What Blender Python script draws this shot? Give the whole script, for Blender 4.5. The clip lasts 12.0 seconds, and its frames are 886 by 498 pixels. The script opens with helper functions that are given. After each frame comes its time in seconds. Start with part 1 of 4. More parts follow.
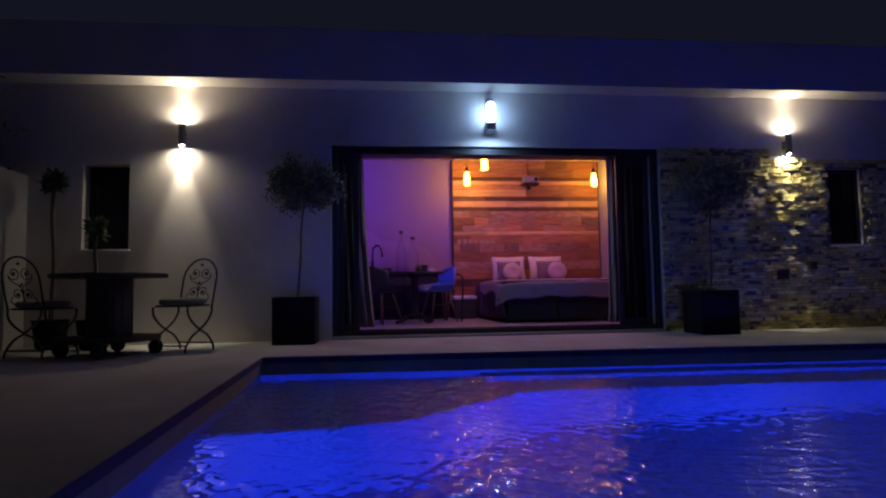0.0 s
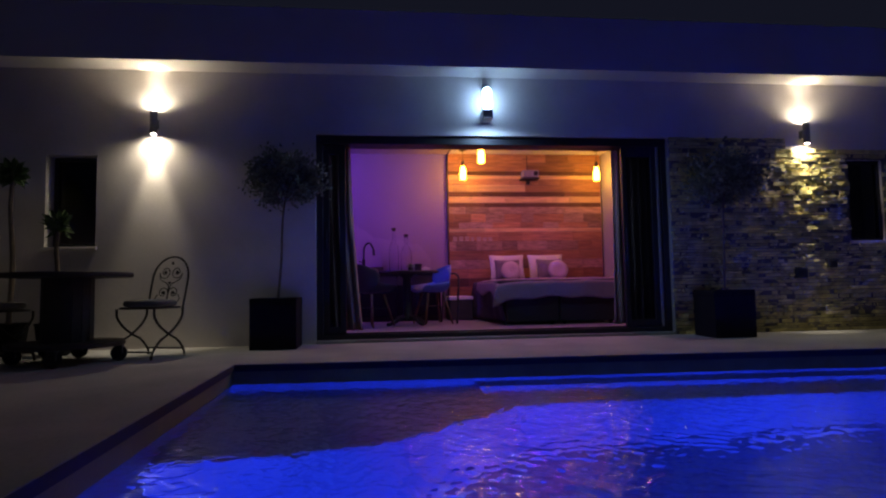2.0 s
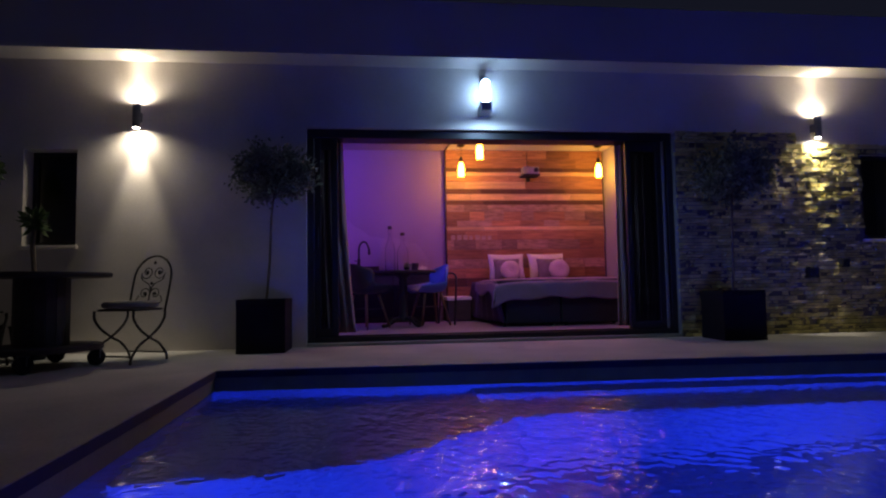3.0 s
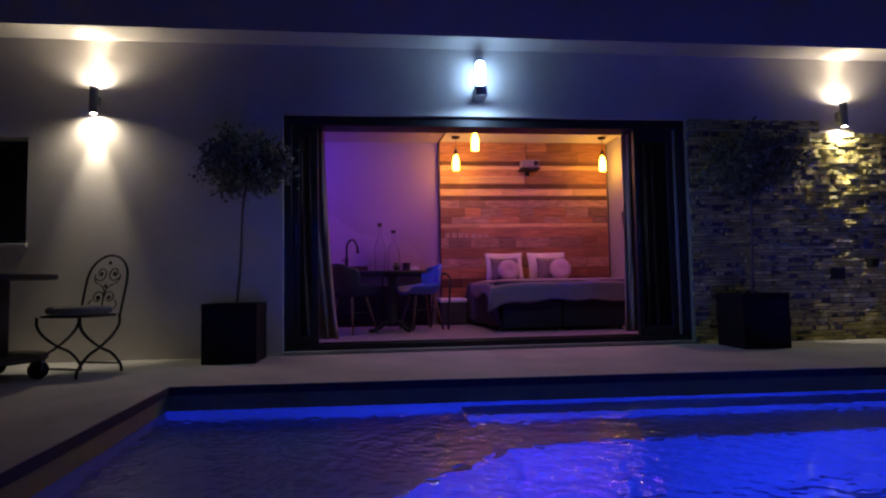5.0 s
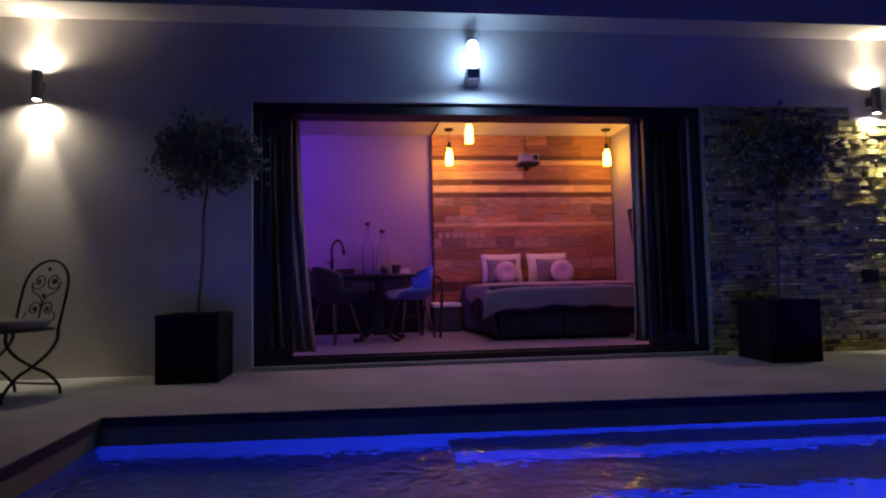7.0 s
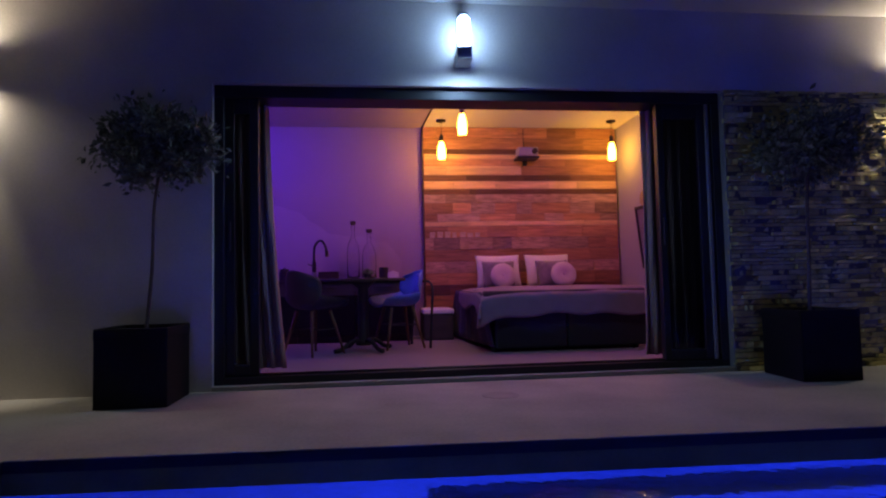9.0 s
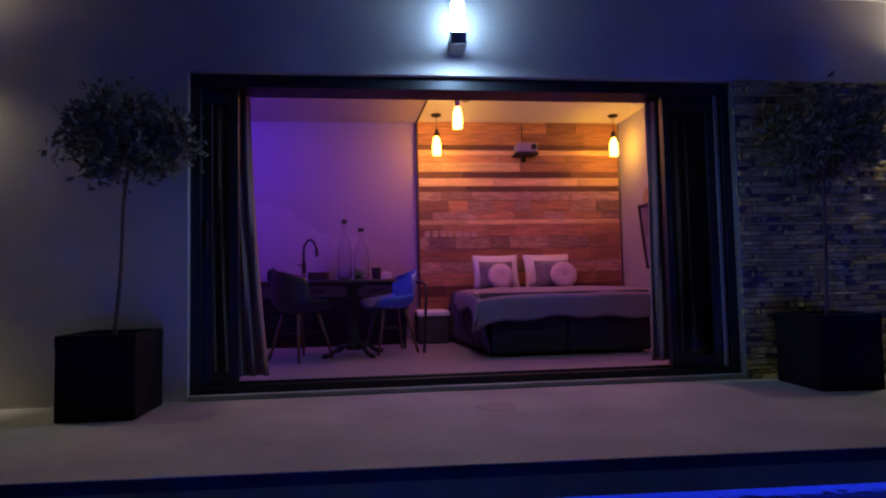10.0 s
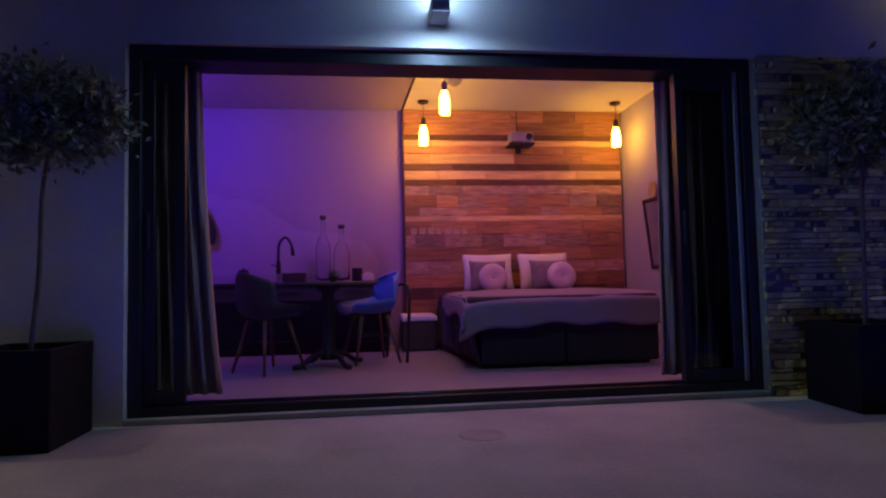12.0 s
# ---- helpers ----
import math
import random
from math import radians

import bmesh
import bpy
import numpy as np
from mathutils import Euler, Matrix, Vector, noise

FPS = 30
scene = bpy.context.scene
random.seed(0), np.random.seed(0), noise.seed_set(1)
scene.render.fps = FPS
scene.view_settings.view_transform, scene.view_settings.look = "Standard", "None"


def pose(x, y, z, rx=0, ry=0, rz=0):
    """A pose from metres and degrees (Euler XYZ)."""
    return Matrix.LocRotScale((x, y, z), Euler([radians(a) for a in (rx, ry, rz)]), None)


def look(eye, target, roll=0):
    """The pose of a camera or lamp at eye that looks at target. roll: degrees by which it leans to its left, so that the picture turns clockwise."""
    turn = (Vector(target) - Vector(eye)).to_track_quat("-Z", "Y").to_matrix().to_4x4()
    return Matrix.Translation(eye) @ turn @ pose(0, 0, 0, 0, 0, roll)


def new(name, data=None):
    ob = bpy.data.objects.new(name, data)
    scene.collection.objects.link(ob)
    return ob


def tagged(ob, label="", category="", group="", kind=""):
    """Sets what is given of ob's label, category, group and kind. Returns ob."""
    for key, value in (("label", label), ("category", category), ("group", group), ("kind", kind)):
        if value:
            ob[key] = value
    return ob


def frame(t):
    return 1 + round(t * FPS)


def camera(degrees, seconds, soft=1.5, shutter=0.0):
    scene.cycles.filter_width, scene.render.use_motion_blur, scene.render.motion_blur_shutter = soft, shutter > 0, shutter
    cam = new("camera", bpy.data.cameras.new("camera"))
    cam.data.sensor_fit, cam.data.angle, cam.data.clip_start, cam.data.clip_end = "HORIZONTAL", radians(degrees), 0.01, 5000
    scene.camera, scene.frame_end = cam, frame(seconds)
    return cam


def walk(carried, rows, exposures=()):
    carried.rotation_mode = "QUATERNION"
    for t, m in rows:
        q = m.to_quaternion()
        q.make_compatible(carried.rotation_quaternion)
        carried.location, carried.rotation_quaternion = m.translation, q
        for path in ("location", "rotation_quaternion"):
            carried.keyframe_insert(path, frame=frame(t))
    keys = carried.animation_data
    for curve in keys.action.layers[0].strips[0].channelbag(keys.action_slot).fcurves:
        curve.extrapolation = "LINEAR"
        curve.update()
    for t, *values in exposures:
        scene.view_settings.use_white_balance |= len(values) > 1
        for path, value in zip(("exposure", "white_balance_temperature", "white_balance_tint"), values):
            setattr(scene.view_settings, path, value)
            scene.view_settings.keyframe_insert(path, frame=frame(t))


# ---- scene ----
cam = camera(74.0, 12.0, soft=2.2)
PATH = [
    (0, (-0.296, -1.359, 0.57), (-0.08, 0.625, 0.701), -0.9),
    (0.5, (-0.269, -1.245, 0.563), (-0.052, 0.739, 0.697), -0.9),
    (1, (-0.23, -1.132, 0.565), (-0.015, 0.852, 0.697), -0.9),
    (1.5, (-0.201, -1.008, 0.567), (0.015, 0.976, 0.699), -0.9),
    (2, (-0.179, -0.883, 0.568), (0.04, 1.101, 0.699), -1.0),
    (2.5, (-0.142, -0.76, 0.574), (0.077, 1.224, 0.703), -1.0),
    (3, (-0.114, -0.625, 0.581), (0.105, 1.359, 0.709), -1.0),
    (5, (0.032, -0.086, 0.615), (0.252, 1.898, 0.738), -1.0),
    (5.5, (0.074, 0.054, 0.624), (0.294, 2.038, 0.747), -1.1),
    (6, (0.115, 0.189, 0.642), (0.334, 2.173, 0.762), -1.1),
    (6.5, (0.155, 0.334, 0.657), (0.374, 2.318, 0.777), -1.1),
    (7, (0.191, 0.48, 0.679), (0.411, 2.464, 0.797), -1.2),
    (9, (0.342, 1.049, 0.742), (0.566, 3.033, 0.855), -1.2),
    (9.5, (0.383, 1.18, 0.75), (0.607, 3.164, 0.862), -1.2),
    (10, (0.425, 1.32, 0.759), (0.65, 3.304, 0.87), -1.2),
    (10.5, (0.466, 1.458, 0.767), (0.694, 3.442, 0.876), -1.2),
    (11, (0.511, 1.589, 0.777), (0.74, 3.573, 0.884), -1.1),
    (11.5, (0.551, 1.724, 0.786), (0.782, 3.707, 0.891), -1.2),
    (12, (0.596, 1.857, 0.794), (0.829, 3.841, 0.898), -1.2),
]
walk(cam, [(t, look(eye, target, roll)) for t, eye, target, roll in PATH])

# ---- world and lights ----
world = bpy.data.worlds.new("night_sky")
scene.world = world
world.use_nodes = True
bg = world.node_tree.nodes["Background"]
bg.inputs["Color"].default_value = (0.46, 0.51, 1.0, 1)
bg.inputs["Strength"].default_value = 0.0138

WALL_Y = 5.43          # face of the facade
FLOOR_IN = 0.08       # floor of the room
CEIL_IN = 2.71
SOFFIT = 2.89
ROOM = (-1.9, 3.49, 5.73, 8.42)   # x0, x1, y0, y1 of the room
DOOR = (-0.835, 3.12, 2.235)     # opening x0, x1, top
POOL = Matrix.Translation((-1.33, 3.90, 0)) @ pose(0, 0, 0, 0, 0, -2.5)
WATER = -0.16


def spot(name, at, to, watts, colour, angle, blend=0.5, size=0.02):
    d = bpy.data.lights.new(name, "SPOT")
    d.energy, d.color, d.spot_size, d.spot_blend, d.shadow_soft_size = watts, colour, radians(angle), blend, size
    ob = new(name, d)
    ob.matrix_world = look(at, to)
    return ob


def area(name, at, to, watts, colour, sx, sy):
    d = bpy.data.lights.new(name, "AREA")
    d.energy, d.color, d.shape, d.size, d.size_y = watts, colour, "RECTANGLE", sx, sy
    ob = new(name, d)
    ob.matrix_world = look(at, to)
    return ob


WARM = (1.0, 0.88, 0.69)
COOL = (0.38, 0.62, 1.0)
BLUE = (0.014, 0.040, 1.0)
SCONCES = ((-2.465, 5.355, 2.19, 2.43), (4.775, 5.338, 2.16, 2.40))
for x, y, z0, z1 in SCONCES:
    spot("sconce_down_light", (x, y, z0 - 0.005), (x, y + 0.10, 0), 62 if x < 0 else 88, WARM, 44 if x < 0 else 30, 0.9)
    spot("sconce_down_spill", (x, y, z0 - 0.005), (x, y + 0.35, z0 - 1.4), 16 if x < 0 else 19, WARM, 160, 0.9)
    spot("sconce_up_light", (x, y, z1 + 0.005), (x, y, 4), 30, WARM, 46, 0.9)
    spot("sconce_up_spill", (x, y, z1 + 0.005), (x, y + 0.2, 4), 8, WARM, 160, 0.6)
spot("wall_light_down", (1.01, 5.14, 2.37), (1.01, 5.27, 0), 30, COOL, 172, 0.7, 0.04)
PENDANTS = ((1.14, 8.05, 2.228), (3.265, 8.0, 2.215), (1.247, 7.04, 2.275))
# colour-changing strips of the room, out of sight beside the opening and on the ceiling behind it
area("led_strip_left", (-1.8, 7.0, 2.3), (0.2, 8.4, 1.7), 27, (0.12, 0.03, 1.0), 0.1, 1.2)
area("led_strip_ceiling", (1.9, 6.85, 2.69), (1.9, 6.9, 0.0), 14, (0.74, 0.06, 0.85), 2.9, 0.06)
spot("led_strip_beam", (-1.80, 7.1, 2.28), (-0.62, 8.42, 2.30), 14, (0.08, 0.02, 1.0), 46, 1.0, 0.05)
# lamps in the pool
POOL_LAMPS = (0.9, 2.9, 4.9, 6.9)
for x in POOL_LAMPS:
    spot("pool_lamp_beam", POOL @ Vector((x, -7.9, -0.52)), POOL @ Vector((x, 0, -0.84)), 2700, BLUE, 34, 1.0, 0.1)


# ---- materials ----
def mat(name, colour, rough=0.7, metal=0.0, vary=0.25, scale=3.0, bump=0.15, grain=60.0, piece=0.0, island=0.0, colour2=None, spec=0.5, stretch=None):
    """A surface with two scales of variation; piece: change of tone from object to object."""
    m = bpy.data.materials.new(name)
    m.use_nodes = True
    nt = m.node_tree
    b = nt.nodes["Principled BSDF"]
    N = lambda k: nt.nodes.new(k)
    L = nt.links.new
    tc = N("ShaderNodeTexCoord")
    src = tc.outputs["Object"]
    if stretch:
        mp = N("ShaderNodeMapping")
        mp.inputs["Scale"].default_value = stretch
        L(src, mp.inputs["Vector"])
        src = mp.outputs["Vector"]
    if piece:
        oi = N("ShaderNodeObjectInfo")
        ad = N("ShaderNodeVectorMath")
        ad.operation = "MULTIPLY_ADD"
        ad.inputs[1].default_value = (1, 1, 1)
        sc = N("ShaderNodeMath")
        sc.operation = "MULTIPLY"
        sc.inputs[1].default_value = 37.0
        L(oi.outputs["Random"], sc.inputs[0])
        L(src, ad.inputs[0])
        L(sc.outputs[0], ad.inputs[2])
        src = ad.outputs[0]
    n1, n2 = N("ShaderNodeTexNoise"), N("ShaderNodeTexNoise")
    n1.inputs["Scale"].default_value, n2.inputs["Scale"].default_value = scale, grain
    n1.inputs["Detail"].default_value, n2.inputs["Detail"].default_value = 5, 6
    L(src, n1.inputs["Vector"])
    L(src, n2.inputs["Vector"])
    mix = N("ShaderNodeMath")
    mix.operation = "MULTIPLY_ADD"
    L(n2.outputs["Fac"], mix.inputs[0])
    mix.inputs[1].default_value = 0.45
    L(n1.outputs["Fac"], mix.inputs[2])
    fac = mix.outputs[0]
    ramp = N("ShaderNodeMapRange")
    ramp.inputs["From Min"].default_value, ramp.inputs["From Max"].default_value = 0.42, 1.02
    L(fac, ramp.inputs["Value"])
    cm = N("ShaderNodeMix")
    cm.data_type = "RGBA"
    c2 = colour2 or tuple(min(1, c * (1 + vary)) for c in colour)
    c1 = tuple(c * (1 - vary) for c in colour) if not colour2 else colour
    cm.inputs[6].default_value, cm.inputs[7].default_value = (*c1, 1), (*c2, 1)
    L(ramp.outputs[0], cm.inputs[0])
    col = cm.outputs[2]
    if piece or island:
        rnd = oi.outputs["Random"] if piece else None
        amt = piece
        if island:
            ge = N("ShaderNodeNewGeometry")
            rnd, amt = ge.outputs["Random Per Island"], island
        hv = N("ShaderNodeHueSaturation")
        mr = N("ShaderNodeMapRange")
        mr.inputs["To Min"].default_value, mr.inputs["To Max"].default_value = 1 - amt, 1 + amt
        L(rnd, mr.inputs["Value"])
        L(mr.outputs[0], hv.inputs["Value"])
        L(col, hv.inputs["Color"])
        col = hv.outputs["Color"]
    L(col, b.inputs["Base Color"])
    rr = N("ShaderNodeMapRange")
    rr.inputs["To Min"].default_value, rr.inputs["To Max"].default_value = max(0.02, rough - 0.1), min(1, rough + 0.1)
    L(n1.outputs["Fac"], rr.inputs["Value"])
    L(rr.outputs[0], b.inputs["Roughness"])
    b.inputs["Metallic"].default_value = metal
    b.inputs["Specular IOR Level"].default_value = spec
    if bump:
        bp = N("ShaderNodeBump")
        bp.inputs["Strength"].default_value, bp.inputs["Distance"].default_value = bump, 0.01
        L(fac, bp.inputs["Height"])
        L(bp.outputs["Normal"], b.inputs["Normal"])
    return m


def glow(name, colour, strength):
    m = bpy.data.materials.new(name)
    m.use_nodes = True
    nt = m.node_tree
    nt.nodes.clear()
    e, o = nt.nodes.new("ShaderNodeEmission"), nt.nodes.new("ShaderNodeOutputMaterial")
    e.inputs["Color"].default_value, e.inputs["Strength"].default_value = (*colour, 1), strength
    nt.links.new(e.outputs[0], o.inputs["Surface"])
    return m


def glass(name, colour=(1, 1, 1), rough=0.0, ior=1.45):
    m = bpy.data.materials.new(name)
    m.use_nodes = True
    b = m.node_tree.nodes["Principled BSDF"]
    b.inputs["Base Color"].default_value = (*colour, 1)
    b.inputs["Roughness"].default_value = rough
    b.inputs["IOR"].default_value = ior
    b.inputs["Transmission Weight"].default_value = 1
    return m


M_RENDER = mat("cream_render", (0.63, 0.585, 0.53), 0.9, vary=0.20, scale=1.2, bump=0.25, grain=90)
M_SOFFIT = mat("soffit_render", (0.66, 0.61, 0.55), 0.9, vary=0.08, scale=1.5, bump=0.15, grain=80)
M_TERRACE = mat("pale_terrace_concrete", (0.40, 0.385, 0.35), 0.8, vary=0.30, scale=1.6, bump=0.35, grain=45)
# shadow on the lip under the terrace edge, put into a near-black colour
M_COPING = mat("coping_edge_shade", (0.03, 0.028, 0.02), 0.8, vary=0.25, scale=4, bump=0.2)
M_BAND = mat("waterline_tile", (0.25, 0.23, 0.055), 0.7, vary=0.25, scale=5, bump=0.1)
M_LINER = mat("grey_pool_liner", (0.31, 0.32, 0.34), 0.6, vary=0.15, scale=2.0, bump=0.05)
M_PLASTER = mat("mauve_room_paint", (0.40, 0.30, 0.44), 0.85, vary=0.05, scale=1.5, bump=0.06, grain=70)
M_GREIGE = mat("grey_lilac_wall_paint", (0.40, 0.38, 0.40), 0.85, vary=0.06, scale=1.5, bump=0.06, grain=70)
M_CEIL = mat("white_ceiling_paint", (0.75, 0.74, 0.72), 0.8, vary=0.04, scale=1.5, bump=0.04)
M_FLOOR = mat("pale_screed_floor", (0.29, 0.265, 0.26), 0.45, vary=0.12, scale=1.6, bump=0.04)
M_ALU = mat("anthracite_aluminium", (0.018, 0.018, 0.021), 0.45, metal=0.0, vary=0.15, bump=0.03)
M_ALU_LIGHT = mat("brushed_aluminium", (0.40, 0.41, 0.43), 0.35, metal=1.0, vary=0.1, bump=0.03)
M_WATER = glass("pool_water", (0.96, 0.98, 1.0), 0.042, 1.333)
nt = M_WATER.node_tree
wn, wb, wc = nt.nodes.new("ShaderNodeTexNoise"), nt.nodes.new("ShaderNodeBump"), nt.nodes.new("ShaderNodeTexCoord")
wn.inputs["Scale"].default_value, wn.inputs["Detail"].default_value = 22.0, 0.0
wb.inputs["Strength"].default_value, wb.inputs["Distance"].default_value = 0.8, 0.0095
nt.links.new(wc.outputs["Object"], wn.inputs["Vector"])
nt.links.new(wn.outputs["Fac"], wb.inputs["Height"])
nt.links.new(wb.outputs["Normal"], nt.nodes["Principled BSDF"].inputs["Normal"])


# ---- mesh helpers ----
def box(bm, x0, y0, z0, x1, y1, z1, bevel=0.0, seg=1, m=None):
    vs = [bm.verts.new(p) for p in ((x0, y0, z0), (x1, y0, z0), (x1, y1, z0), (x0, y1, z0), (x0, y0, z1), (x1, y0, z1), (x1, y1, z1), (x0, y1, z1))]
    fs = [bm.faces.new([vs[i] for i in f]) for f in ((3, 2, 1, 0), (4, 5, 6, 7), (0, 1, 5, 4), (1, 2, 6, 5), (2, 3, 7, 6), (3, 0, 4, 7))]
    if m:
        bmesh.ops.transform(bm, matrix=m, verts=vs)
    if bevel:
        es = list({e for f in fs for e in f.edges})
        bmesh.ops.bevel(bm, geom=es, offset=bevel, segments=seg, affect="EDGES", profile=0.5)
    return bm


def lathe(bm, profile, seg=24, m=None, cap=True):
    """Turns (radius, height) pairs round z."""
    rings = []
    for r, z in profile:
        rings.append([bm.verts.new((r * math.cos(2 * math.pi * i / seg), r * math.sin(2 * math.pi * i / seg), z)) for i in range(seg)])
    for a, b in zip(rings, rings[1:]):
        for i in range(seg):
            j = (i + 1) % seg
            bm.faces.new((a[i], a[j], b[j], b[i]))
    if cap:
        bm.faces.new(rings[0][::-1])
        bm.faces.new(rings[-1])
    if m:
        bmesh.ops.transform(bm, matrix=m, verts=[v for r in rings for v in r])
    return bm


def tube(bm, pts, r, seg=8, r1=None):
    """A round bar along points."""
    pts = [Vector(p) for p in pts]
    rings, up = [], None
    for i, p in enumerate(pts):
        d = (pts[min(i + 1, len(pts) - 1)] - pts[max(i - 1, 0)]).normalized()
        if up is None:
            up = d.orthogonal().normalized()
        up = (up - d * up.dot(d)).normalized()
        side = d.cross(up)
        rr = r if r1 is None else r + (r1 - r) * i / (len(pts) - 1)
        rings.append([bm.verts.new(p + (up * math.cos(2 * math.pi * k / seg) + side * math.sin(2 * math.pi * k / seg)) * rr) for k in range(seg)])
    for a, b in zip(rings, rings[1:]):
        for i in range(seg):
            j = (i + 1) % seg
            bm.faces.new((a[i], a[j], b[j], b[i]))
    bm.faces.new(rings[0][::-1])
    bm.faces.new(rings[-1])
    return bm


def smooth_path(pts, n=8):
    """Catmull-Rom through points."""
    P = [Vector(p) for p in pts]
    P = [2 * P[0] - P[1]] + P + [2 * P[-1] - P[-2]]
    out = []
    for i in range(1, len(P) - 2):
        a, b, c, d = P[i - 1:i + 3]
        for k in range(n):
            t = k / n
            out.append(0.5 * (2 * b + (c - a) * t + (2 * a - 5 * b + 4 * c - d) * t * t + (3 * b - 3 * c + d - a) * t ** 3))
    out.append(P[-2])
    return out


def grid(bm, fn, nu, nv, close_u=False):
    """A sheet from fn(u, v), u and v from 0 to 1."""
    vs = [[bm.verts.new(fn(i / nu, j / nv)) for j in range(nv + 1)] for i in range(nu + (0 if close_u else 1))]
    n = len(vs)
    for i in range(nu):
        for j in range(nv):
            bm.faces.new((vs[i][j], vs[(i + 1) % n][j], vs[(i + 1) % n][j + 1], vs[i][j + 1]))
    return bm


def link(name, bm, material, soft=False):
    bmesh.ops.recalc_face_normals(bm, faces=bm.faces)
    me = bpy.data.meshes.new(name)
    bm.to_mesh(me)
    bm.free()
    me.materials.append(material)
    if soft:
        me.shade_smooth()
    return new(name, me)


def part(name, bm, material, parent, label="", soft=False):
    ob = link(name, bm, material, soft)
    ob.parent = parent
    return tagged(ob, label)


def thing(name, m, label, category, group="", kind=""):
    ob = new(name)
    ob.empty_display_size = 0.1
    ob.matrix_world = m
    return tagged(ob, label, category, group, kind)


def structure(name, bm, material, label, category, soft=False):
    return tagged(link(name, bm, material, soft), label, category, kind="structure")


B = bmesh.new


def boxes(*bs, bevel=0.0):
    bm = B()
    for b in bs:
        box(bm, *b, bevel=bevel)
    return bm


# ---- the large structure ----
# terrace round the pool, one level sheet out to the distance
PX, PY = 9.0, -8.0      # pool's length and breadth in its own axes
FAR = 60
ov = 0.03
SKEW = Matrix(((1, -0.064, 0, 0), (0, 1, 0, 0), (0, 0, 1, 0), (0, 0, 0, 1)))     # the pool's side is not quite square to its end


def in_pool(ob):
    ob.data.transform(SKEW)
    ob.matrix_world = POOL
    return ob


terr = structure("ground", boxes(
    (-FAR, ov * -1, -0.05, FAR, FAR, 0.0),
    (-FAR, -FAR, -0.05, ov, -ov, 0.0),
    (PX - ov, -FAR, -0.05, FAR, -ov, 0.0),
    (ov, -FAR, -0.05, PX - ov, PY + ov, 0.0)), M_TERRACE, "pale smooth concrete terrace round the pool", "terrace")
in_pool(terr)
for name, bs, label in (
        ("pool_coping", (0, -ov - 0.004, -0.055, PX, -ov, -0.004), "lip of the pool coping, its shade painted near-black"),
        ("pool_coping", (ov, PY, -0.055, ov + 0.004, -ov - 0.004, -0.004), "lip of the pool coping, its shade painted near-black"),
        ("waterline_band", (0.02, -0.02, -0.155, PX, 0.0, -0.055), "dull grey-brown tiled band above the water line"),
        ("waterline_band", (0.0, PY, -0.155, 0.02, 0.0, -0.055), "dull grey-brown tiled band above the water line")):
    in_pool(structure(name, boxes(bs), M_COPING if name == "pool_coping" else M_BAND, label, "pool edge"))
shell = structure("pool_shell", boxes(
    (-0.2, 0.0, -1.7, PX + 0.2, 0.2, -0.05), (-0.2, PY - 0.2, -1.7, PX + 0.2, PY, -0.05),
    (-0.2, PY, -1.7, 0.0, 0.0, -0.05), (PX, PY, -1.7, PX + 0.2, 0.0, -0.05),
    (-0.2, PY - 0.2, -1.75, PX + 0.2, 0.2, -1.5)), M_LINER, "light grey liner of the swimming pool", "swimming pool")
in_pool(shell)
bm = B()
outline = [(0.001, -0.001), (0.001, -1.80), (0.7, -1.72), (1.25, -1.52), (1.65, -1.15), (2.05, -0.80), (2.5, -0.74), (8.0, -0.74), (8.0, -0.001)]
lo, hi = [bm.verts.new((x, y, -1.5)) for x, y in outline], [bm.verts.new((x, y, WATER - 0.30)) for x, y in outline]
bm.faces.new(lo[::-1])
bm.faces.new(hi)
for k in range(len(outline)):
    j = (k + 1) % len(outline)
    bm.faces.new((lo[k], lo[j], hi[j], hi[k]))
box(bm, 1.9, -0.26, WATER - 0.30, 8.0, -0.001, WATER - 0.12, 0.012, 2)
shelf = structure("pool_steps", bm, M_LINER, "grey bench and steps under the pool water", "pool steps")
in_pool(shelf)


def water_mesh(nx, ny):
    """A rippled sheet: many small wave trains that cross each other."""
    xs, ys = np.linspace(0.002, PX - 0.002, nx), np.linspace(PY + 0.002, -0.002, ny)
    X, Y = np.meshgrid(xs, ys, indexing="ij")
    rng = np.random.default_rng(12)
    Z = np.full_like(X, WATER)
    for k in range(16):
        wave = 0.21 * (0.042 / 0.21) ** (k / 15)
        num = 2 * np.pi / wave
        d = rng.uniform(0, 2 * np.pi)
        bend = 0.10 * np.sin(1.9 * X * np.cos(d + 1) + 2.3 * Y * np.sin(d + 1) + k) + 0.05 * np.sin(5.1 * X + 4.3 * Y * np.cos(d) + 2 * k)
        patch = 0.65 + 0.35 * np.sin(2.7 * X * np.sin(d) - 3.1 * Y * np.cos(d) + 3 * k)
        Z += RIPPLE * (0.6 + 0.9 * k / 15) / num * patch * np.sin(num * (X * np.cos(d) + Y * np.sin(d) + bend) + rng.uniform(0, 6.28))
    co = np.stack([X, Y, Z], -1).reshape(-1, 3)
    idx = np.arange(nx * ny).reshape(nx, ny)
    faces = np.stack([idx[:-1, :-1], idx[1:, :-1], idx[1:, 1:], idx[:-1, 1:]], -1).reshape(-1, 4)
    me = bpy.data.meshes.new("water")
    me.from_pydata(co.tolist(), [], faces.tolist())
    me.materials.append(M_WATER)
    me.shade_smooth()
    return me


RIPPLE = 0.056
water = tagged(new("water", water_mesh(800, 720)), "rippled clear pool water lit deep blue from below", "pool water", kind="structure")
in_pool(water)

